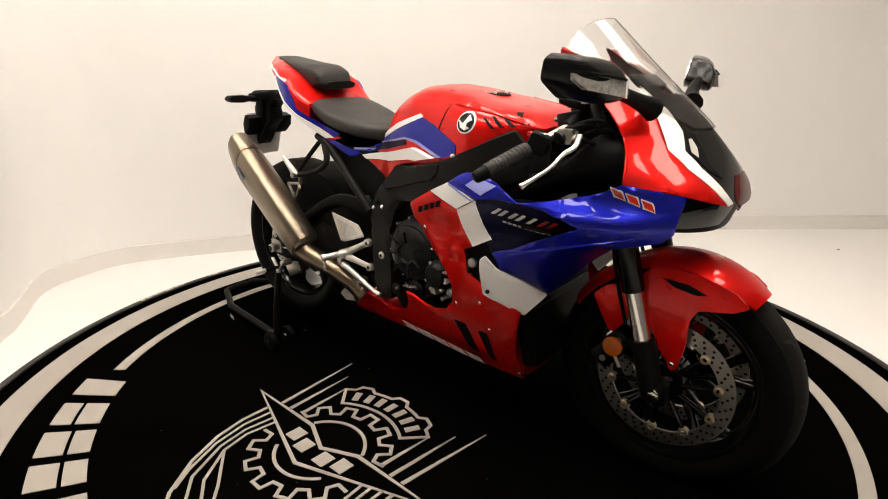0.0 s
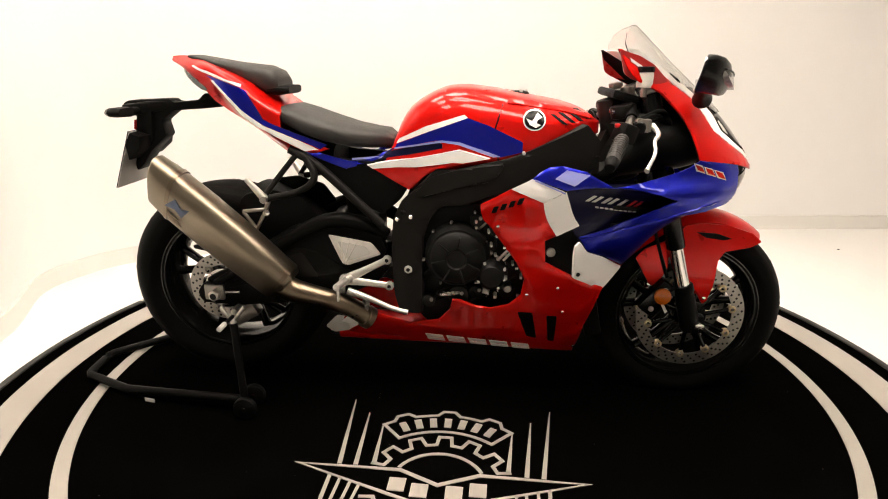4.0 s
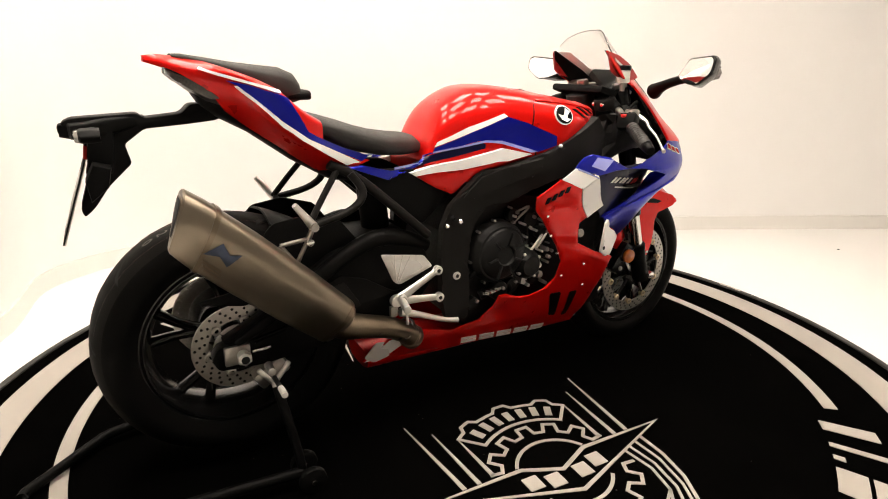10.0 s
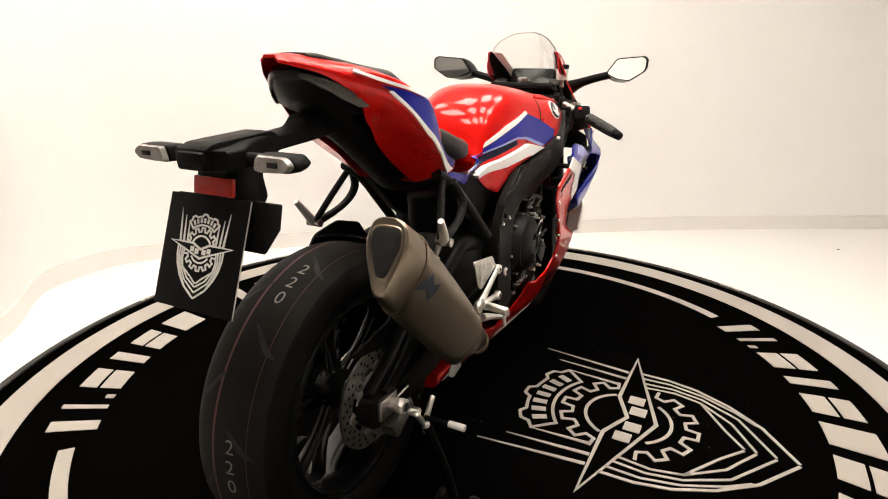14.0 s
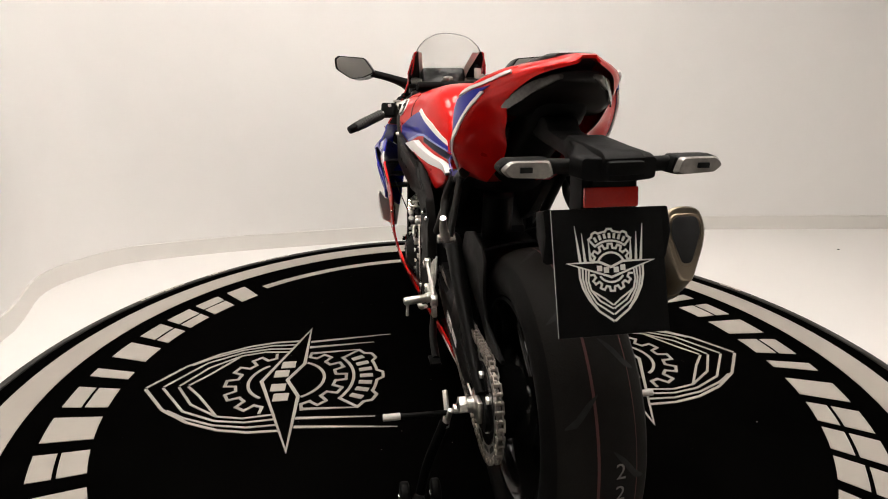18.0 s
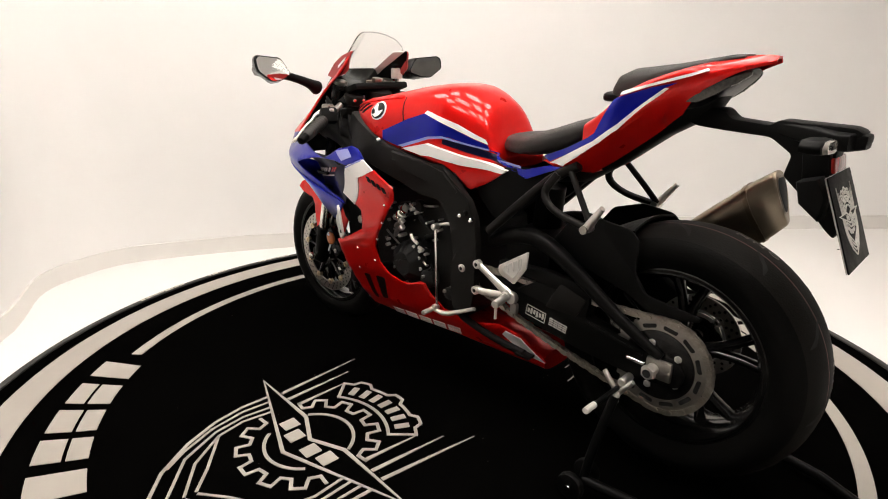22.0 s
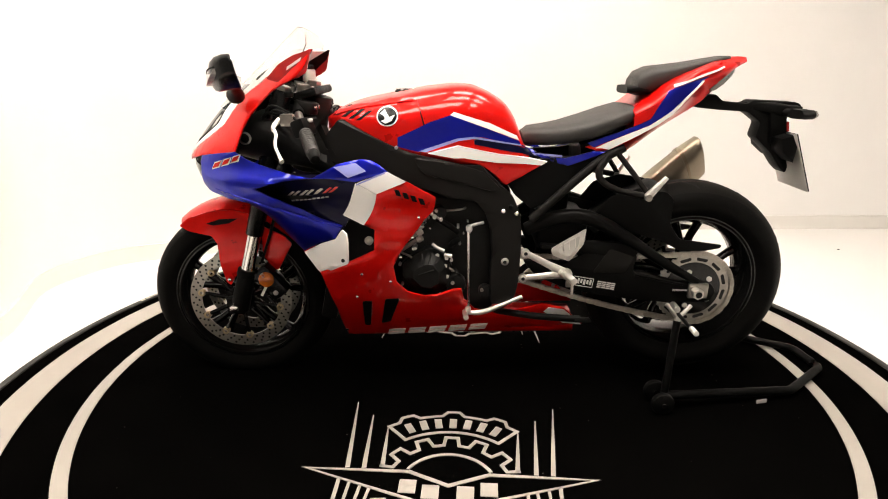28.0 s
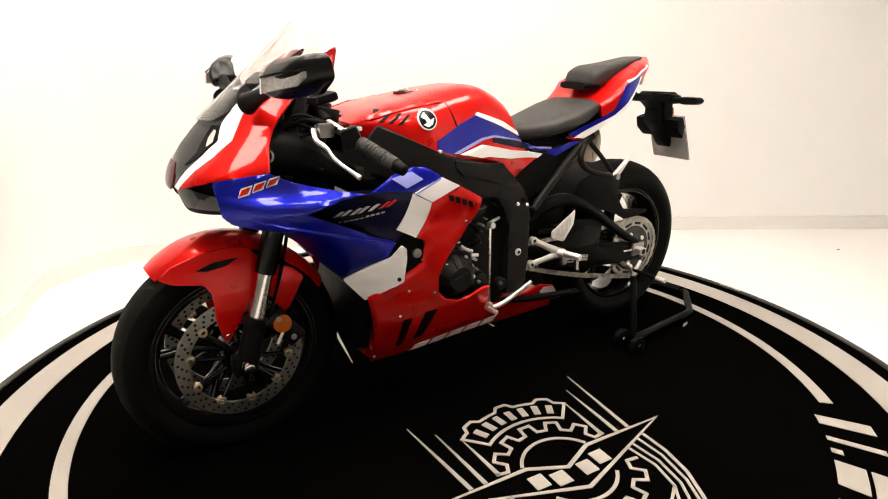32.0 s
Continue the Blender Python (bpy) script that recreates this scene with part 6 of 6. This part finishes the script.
def rear_end():
    # swinging arm: on each side a lower beam, a lighter plate for its lit recess and a brace arching over it
    beam = [(.545, .445), (.48, .436), (.422, .426), (.337, .480), (.264, .500), (.190, .462), (.202, .408), (.12, .392), (.045, .378), (-.045, .374), (-.064, .345), (-.05, .312), (.058, .304), (.205, .316), (.395, .346), (.50, .39)]
    recess = [(.325, .405), (.278, .484), (.200, .458), (.226, .405)]
    for s in (1, -1):
        arm_ = bpart("swinging_arm", plate(round_poly(beam, .012), s * .100, s * .140, .007), SWING, None, "black braced swinging arm")
        bpart("arm_brace", tube([(.535, s * .11, .535), (.475, s * .118, .567), (.388, s * .126, .588), (.312, s * .132, .567), (.223, s * .136, .514), (.135, s * .137, .455), (.048, s * .138, .403), (-.004, s * .138, .376)], .022, 14, radii=[.020, .023, .024, .022, .019, .016, .014, .011]), SWING, arm_)
        if s < 0:
            bpart("arm_plate", plate(round_poly([(.535, .50), (.50, .575), (.43, .60), (.36, .592), (.25, .562), (.147, .497), (.05, .430), (-.04, .385), (.05, .33), (.226, .33), (.387, .34), (.50, .42)], .015), s * .102, s * .132, .008), SWING, arm_)
        # raised plate in a lighter grey, for the light caught in the recess
        bpart("arm_lit_recess", plate(round_poly(recess, .010), s * .1395, s * .1425, .0012), FRAME, arm_)
        bpart("arm_rib", tube([(.195, s * .1405, .400), (.12, s * .1405, .384), (.04, s * .1405, .368)], .004, 8), SWING, arm_)
        bpart("axle_block", box(.062, .012, .05, (-.005, s * .146, .350), .005), STEEL, None, "aluminium chain adjuster block")
        bpart("adjuster_bolt", rod((.03, s * .146, .350), (.075, s * .146, .352), .005, n=10), CHROME)
        bpart("stand_spool", rod((.065, s * .14, .300), (.065, s * .183, .300), .0105, None, 18, .002), ALU, None, "aluminium stand bobbin")
    # two small stickers on the beam, their words as bars
    tilt = pose(.353, .1412, .374, 0, -9, 0)
    for x, z, w, h in ((0, .0145, .064, .0016), (0, -.0145, .064, .0016), (.0315, 0, .0016, .029), (-.0315, 0, .0016, .029)):
        bpart("sticker_edge", box(w, .0016, h, (x, 0, z), 0, None), PAD).data.transform(SHIFT @ tilt @ SHIFT.inverted())
    for i in range(6):
        bpart("sticker_bar", box(.006, .0016, .017 if i % 2 else .012, (.024 - i * .0096, 0, .001 * (i % 3)), 0, None), PAD).data.transform(SHIFT @ tilt @ SHIFT.inverted())
    tilt = pose(.281, .1412, .3635, 0, -9, 0)
    for i in range(4):
        for k in range(4):
            bpart("sticker_bar", box(.012, .0016, .0032, (.021 - k * .0145, 0, .0085 - i * .006), 0, None), PAD).data.transform(SHIFT @ tilt @ SHIFT.inverted())
    # hugger
    hug = []
    for i in range(15):
        a = radians(70 - 42 * i / 14)
        row, inn = [], []
        for k in range(11):
            f = -1 + 2 * k / 10
            rr = .324 + .014 * (1 - f * f) + .040 * (i / 14) ** 2
            row.append((rr * math.cos(a), .108 * f, .350 + rr * math.sin(a)))
            inn.append(((rr - .005) * math.cos(a), .105 * f, .350 + (rr - .005) * math.sin(a)))
        hug.append(row + inn[::-1])
    h = bpart("hugger", loft(hug), PLASTIC, None, "matt black rear hugger")
    for s in (1, -1):
        bpart("hugger_side", plate(round_poly([(.330, .585), (.287, .642), (.199, .668), (.115, .656), (.091, .632), (.094, .555), (.06, .508), (-.072, .490), (-.069, .479), (.034, .458), (.109, .499), (.225, .532)], .010), s * .108, s * .116, .003), PLASTIC, h)
    bpart("arm_bridge", box(.16, .22, .12, (.42, 0, .52), .03), SWING)
    bpart("shock_spring", rod((.45, 0, .40), (.42, 0, .70), .04, None, 20, .004), PLASTIC)
    # chain run and front sprocket cover
    bm = bmesh.new()
    path = []
    cu, cz, rs = 0.0, .350, .1155
    fu, fz, rf = .555, .412, .040
    top = [(cu + rs * math.cos(radians(96)), cz + rs * math.sin(radians(96))), (fu - .01, fz + rf)]
    for i in range(35):
        t = i / 34
        path.append((top[0][0] * (1 - t) + top[1][0] * t, top[0][1] * (1 - t) + top[1][1] * t - .006 * math.sin(math.pi * t)))
    for i in range(8):
        a = radians(90 - 180 * i / 7)
        path.append((fu + rf * math.cos(a), fz + rf * math.sin(a)))
    low = (cu + rs * math.cos(radians(-84)), cz + rs * math.sin(radians(-84)))
    for i in range(36):
        t = i / 35
        path.append(((fu - .01) * (1 - t) + low[0] * t, (fz - rf) * (1 - t) + low[1] * t - .012 * math.sin(math.pi * t)))
    for i in range(22):
        a = radians(-84 - 180 * i / 21)
        path.append((cu + rs * math.cos(a), cz + rs * math.sin(a)))
    n = len(path)
    for i in range(n):
        a, b = path[i], path[(i + 1) % n]
        L = math.hypot(b[0] - a[0], b[1] - a[1])
        ang = math.atan2(b[1] - a[1], b[0] - a[0])
        for s in (-1, 1):
            w = .0075 if i % 2 else .0048
            q = box(L * 1.12, .0022, .0135, (0, 0, 0))
            bmesh.ops.transform(q, matrix=Matrix.Translation(((a[0] + b[0]) / 2, .125 + s * w, (a[1] + b[1]) / 2)) @ Matrix.Rotation(-ang, 4, "Y"), verts=q.verts)
            join(bm, q)
        q = rod((a[0], .1155, a[1]), (a[0], .1345, a[1]), .0045, n=8)
        join(bm, q)
    bpart("chain", bm, CHAIN, None, "oiled steel drive chain", smooth=False)
    bpart("chain_guard", plate(round_poly([(.24, .50), (.18, .49), (.20, .455), (.40, .47), (.42, .50), (.33, .505)], .01), .118, .142, .004), PLASTIC)
    bpart("chain_slider", box(.22, .03, .014, (.38, .125, .478), .004, pose(0, 0, 0, 0, -5, 0)), PLASTIC)
    # subframe struts and rear pegs
    for s in (1, -1):
        bpart("subframe_cover", slab(round_poly([(.612, .70), (.575, .645), (.52, .60), (.44, .645), (.33, .742), (.30, .785), (.40, .762), (.50, .755)], .01), lambda u, z: Vector((u, s * (.118), z)), .03, .02, .003), PLASTIC, None, "black side panel")
        bpart("subframe_rail", tube([(.525, s * .145, .575), (.44, s * .14, .655), (.33, s * .13, .755), (.26, s * .125, .79)], .013, 10), FRAME)
        bpart("peg_hanger", tube([(.31, s * .14, .765), (.345, s * .155, .715), (.30, s * .165, .675), (.20, s * .172, .655)], .009, 10, radii=[.010, .011, .009, .010]), FRAME)
        bpart("peg_hanger", tube([(.28, s * .13, .775), (.235, s * .15, .72), (.19, s * .17, .66)], .008, 10), FRAME)
        pp = Vector((.195, s * .178, .655))
        bpart("passenger_peg", tube([tuple(pp), tuple(pp + Vector((-.018, s * .008, .025))), tuple(pp + Vector((-.045, s * .014, .060)))], .009, 10, radii=[.012, .010, .007]), ALU, None, "folded aluminium passenger peg")
        bpart("peg_pivot", rod(pp - Vector((0, s * .02, 0)), pp + Vector((0, s * .018, 0)), .010, n=12), STEEL)
        # rider's peg and heel plate
        heel = [(.362, .558), (.366, .508), (.407, .452), (.460, .472), (.464, .494)] if s > 0 else [(.369, .552), (.496, .530), (.524, .494), (.423, .458), (.404, .470)]
        mid = (sum(p[0] for p in heel) / 5, sum(p[1] for p in heel) / 5)
        b = bpart("heel_guard", plate(round_poly(heel, .008), s * .170, s * .175, .002), ALU, None, "silver heel guard")
        bpart("guard_recess", plate(round_poly([(mid[0] + (u - mid[0]) * .62, mid[1] + (z - mid[1]) * .62) for u, z in heel], .006), s * .1752, s * .1762, 0.0), PAD, b)
        for k in range(3):
            f = .30 + .2 * k
            p, q = Vector(heel[0]).lerp(Vector(heel[1 if s < 0 else 4]), f * .9 + .05), Vector(heel[4 if s < 0 else 1]).lerp(Vector(heel[3]), f * .9)
            bpart("guard_rib", rod((p.x, s * .1763, p.y), (q.x, s * .1763, q.y), .0016, None, 8), ALU, b)
        pivot = Vector((.412, s * .172, .412))
        for u, z in ((.540, .478), (.545, .397)):
            h = bpart("hanger", tube([tuple(pivot), tuple(pivot.lerp(Vector((u, s * .172, z)), .5)), (u, s * .172, z)], .011, 12, radii=[.016, .0105, .010], flat=.6), ALU, None, "silver footrest hanger")
            bpart("hanger_bolt", rod((u, s * .164, z), (u, s * .181, z), .013, None, 18, .002), ALU, h)
            bpart("bolt_socket", rod((u, s * .181, z), (u, s * .1818, z), .006, n=6), RECESS_SHADE, h)
        bpart("pivot_boss", rod(pivot - Vector((0, .008, 0)), pivot + Vector((0, .010, 0)), .017, None, 18, .003), ALU)
        bpart("clevis", box(.022, .014, .03, (.402, s * .174, .385), .004), STEEL)
        bpart("footpeg", join(rod((.425, s * .17, .418), (.405, s * .255, .418), .011, None, 14, .003), rod((.43, s * .165, .418), (.42, s * .195, .418), .014, None, 14, .003)), ALU, None, "ribbed aluminium footpeg")
        bpart("peg_feeler", rod((.408, s * .245, .412), (.408, s * .247, .375), .004, n=8), ALU)
    # gear lever and shift rod on the left, brake pedal on the right
    bpart("shift_rod", rod((.714, .172, .555), (.710, .172, .290), .0045, n=10), CHROME, None, "polished shift rod")
    for z in (.555, .292):
        bpart("rod_joint", rod((.712, .164, z), (.712, .186, z), .010, None, 14, .002), ALU)
    bpart("gear_arm", tube([(.712, .165, .558), (.69, .162, .565), (.668, .155, .568)], .005, 10), ALU)
    bpart("gear_lever", tube([(.725, .178, .284), (.67, .178, .280), (.60, .178, .312), (.545, .178, .338)], .008, 10, radii=[.006, .009, .0065, .006]), ALU, None, "silver gear lever")
    bpart("gear_toe", rod((.722, .172, .284), (.718, .225, .284), .008, None, 12, .002), ALU)
    bpart("brake_pedal", tube([(.42, -.178, .38), (.48, -.18, .36), (.56, -.182, .325), (.60, -.185, .318)], .008, 10, radii=[.012, .009, .007, .008]), ALU, None, "silver brake pedal")
    bpart("side_stand", tube([(.63, .14, .275), (.50, .165, .265), (.36, .175, .262)], .011, 10), PLASTIC, None, "folded black side stand")
    bpart("side_stand_foot", box(.05, .03, .008, (.355, .18, .262), .003), PLASTIC)
    # rear caliper
    bpart("rear_caliper", box(.09, .05, .05, (.075, -.115, .272), .012, pose(0, 0, 0, 0, -30, 0)), STEEL)


def exhaust():
    a, b = Vector((-.112, -.213, .724)), Vector((.238, -.200, .400))
    d = (b - a).normalized()
    side = Vector((0, 1, 0))
    up = d.cross(side).normalized()
    if up.z < 0:
        up = -up
    shield = round_poly([(-.28, -1.0), (.28, -1.0), (.86, -.05), (1.0, .42), (.78, .92), (.32, 1.04), (-.32, 1.04), (-.78, .92), (-1.0, .42), (-.86, -.05)], .17, 2)

    def sec(t, w, h, sh=0.0):
        c = a + (b - a) * t + up * sh
        rake = .46 * max(0.0, 1 - max(t, 0) / .5)
        return [tuple(c + side * x * w + up * y * h - d * (rake * y * h)) for x, y in shield]
    can = bpart("silencer", loft([sec(.02, .038, .058), sec(.03, .043, .062), sec(.12, .051, .067), sec(.35, .055, .070), sec(.7, .055, .068), sec(.955, .053, .062), sec(.965, .051, .060), sec(1.0, .048, .054), sec(1.01, .042, .048)]), TITAN, None, "brushed titanium silencer")
    for t, g in ((.17, 1.004), (.965, 1.01)):
        bpart("silencer_band", loft([[tuple(Vector(p)) for p in sec(t - .012, .0535 * g if t < .5 else .0535, .0705 * g if t < .5 else .0632)], sec(t + .012, .0538 * g if t < .5 else .052, .0708 * g if t < .5 else .0615)]), TITAN_PIPE, can)
    # end with its outlet; the bore is a flat black plate for the shade inside
    def tri(t, k):
        c = a + (b - a) * t + up * .010
        pts = [(-.010, -.048), (.010, -.048), (.033, .010), (.026, .038), (-.026, .038), (-.033, .010)]
        return [tuple(c + side * x * k + up * y * k - d * (.46 * y * k)) for x, y in round_poly(pts, .012)]
    bpart("outlet", loft([tri(.016, 1.12), tri(.008, 1.0), tri(.016, .92)]), TITAN_PIPE, can, "triangular outlet")
    bpart("outlet_bore", loft([tri(.0075, .90), tri(.007, .89)]), RECESS_SHADE, can)
    # faded mark and three lines of fine print on the outer side
    def on_can(x, y):
        t = .25 + x / (b - a).length
        w = .0552 * interp(y / .069, [(-1.0, .28), (-.05, .88), (.42, 1.0), (.92, .78)])
        return a + (b - a) * t + up * y - side * (w + .0012) - d * (.46 * max(0.0, 1 - t / .5) * y)
    bpart("silencer_mark", slab([(-.040, -.022), (-.012, .020), (.012, .006), (.034, .020), (.020, -.020), (-.006, -.008)], on_can, .010, .001), TINT, can, "faded blue mark")
    for i in range(3):
        bpart("silencer_bar", slab([(-.034 + .006 * i, -.034 - .008 * i), (.016 + .004 * i, -.034 - .008 * i), (.016 + .004 * i, -.039 - .008 * i), (-.034 + .006 * i, -.039 - .008 * i)], on_can, .010, .001), TITAN_PIPE, can, "worn fine print")
    bpart("link_pipe", tube([tuple(b - d * .01), tuple(b + d * .02), (.315, -.190, .368), (.38, -.176, .345), (.44, -.155, .308), (.475, -.14, .276)], .03, 20, radii=[.040, .036, .031, .030, .030, .033]), TITAN_PIPE, None, "heat-tinted link pipe")
    bpart("pipe_end", rod((.462, -.146, .286), (.478, -.138, .272), .036, None, 24, .003), TITAN_PIPE)
    bpart("pipe_clamp", lathe([(.034, -.008), (.036, -.006), (.036, .006), (.034, .008)], 24, "Y", (0, 0, 0)), STEEL).matrix_basis = Matrix.Translation(Vector((-AXIS_U, -AXIS_V, 0)) + Vector((.455, -.138, .30))) @ Vector((1, .3, -.5)).to_track_quat("Y", "Z").to_matrix().to_4x4() @ Matrix.Translation((AXIS_U, AXIS_V, 0))
    tri_ = [(.118, .612), (.188, .620), (.154, .559)]
    st_ = [rod((p[0], -.158, p[1]), (q[0], -.158, q[1]), .0055, None, 10, .001) for p, q in zip(tri_, tri_[1:] + tri_[:1])]
    bpart("silencer_stay", join(*st_, rod((.188, -.158, .620), (.20, -.165, .65), .007)), STEEL, None, "steel silencer stay")
    bpart("stay_bolt", rod((.19, -.15, .61), (.19, -.166, .61), .010, None, 14, .002), CHROME)
    bpart("heel_shield", plate(round_poly([(.33, .235), (.37, .275), (.40, .27), (.41, .225), (.36, .215)], .008), -.120, -.125, .002), PAD)


fairing_body()
inner_body()
tank()
frame_and_engine()
wheels()
front_end()
mirrors()
seats()
tail()
plate_holder()
rear_end()
exhaust()


# ---------------------------------------------------------------- the paddock stand
def paddock_stand():
    st = new("paddock_stand")
    tagged(st, "black tubular paddock stand under the rear wheel", "paddock stand")
    O = Matrix.Translation((-AXIS_U, -AXIS_V, 0))

    def sp(name, bm, m, parent=st, label=""):
        bmesh.ops.transform(bm, matrix=O, verts=bm.verts)
        return part(name, bm, m, parent, label)

    corners = [Vector(p) for p in ((.10, .26, .045), (-.33, .19, .026), (-.515, .03, .020), (-.50, -.11, .020), (-.31, -.20, .026), (.10, -.26, .045))]
    line = [corners[0]]
    for p, c, q in zip(corners, corners[1:], corners[2:]):
        line += [c + (p - c).normalized() * .045, c, c + (q - c).normalized() * .045]
    sp("base_tube", tube(line + [corners[-1]], .0135, 14, rounds=1), STAND_PAINT)
    for s in (1, -1):
        sp("upright", tube([(.10, s * .255, .05), (.09, s * .24, .14), (.068, s * .20, .27)], .0115, 12), STAND_PAINT)
        sp("fork_pad", join(rod((.065, s * .195, .275), (.105, s * .195, .325), .0062, None, 12, .002), rod((.065, s * .195, .275), (.030, s * .195, .322), .0062, None, 12, .002), rod((.068, s * .20, .255), (.066, s * .196, .285), .009, None, 12, .002)), ALU, st, "silver fork pad")
        far = .336 if s > 0 else .290
        pin = sp("lift_pin", rod((.066, s * .196, .292), (.066, s * far, .294), .006, None, 12, .001), STAND_PAINT)
        sp("pin_sleeve", rod((.066, s * (far - .036), .294), (.066, s * (far + .002), .294), .0078, None, 14, .001), PAD, pin, "pale pin sleeve")
        for k in (.215, .29):
            w = sp("castor", rod((.115, s * k - .011, .035), (.115, s * k + .011, .035), .035, None, 28, .006), PLASTIC, st, "black roller")
            sp("castor_bolt", rod((.115, s * (k + .0115), .035), (.115, s * (k + .016), .035), .008, None, 10, .001), CHROME, w)
        sp("stand_mark", box(.035, .002, .012, (-.20, s * .262, .030), 0, pose(0, 0, 0, 0, 0, s * 12)), PAD)
    return st


stand = paddock_stand()


# ---------------------------------------------------------------- what turns
def motions():
    walk(table, [(t, pose(0, 0, 0, 0, 0, a)) for t, a in TURN])
    walk(bike, [(t, pose(0, 0, 0, 0, 0, a + HEADING)) for t, a in TURN])
    walk(stand, [(t, pose(0, 0, 0, 0, 0, a + HEADING)) for t, a in TURN])


motions()
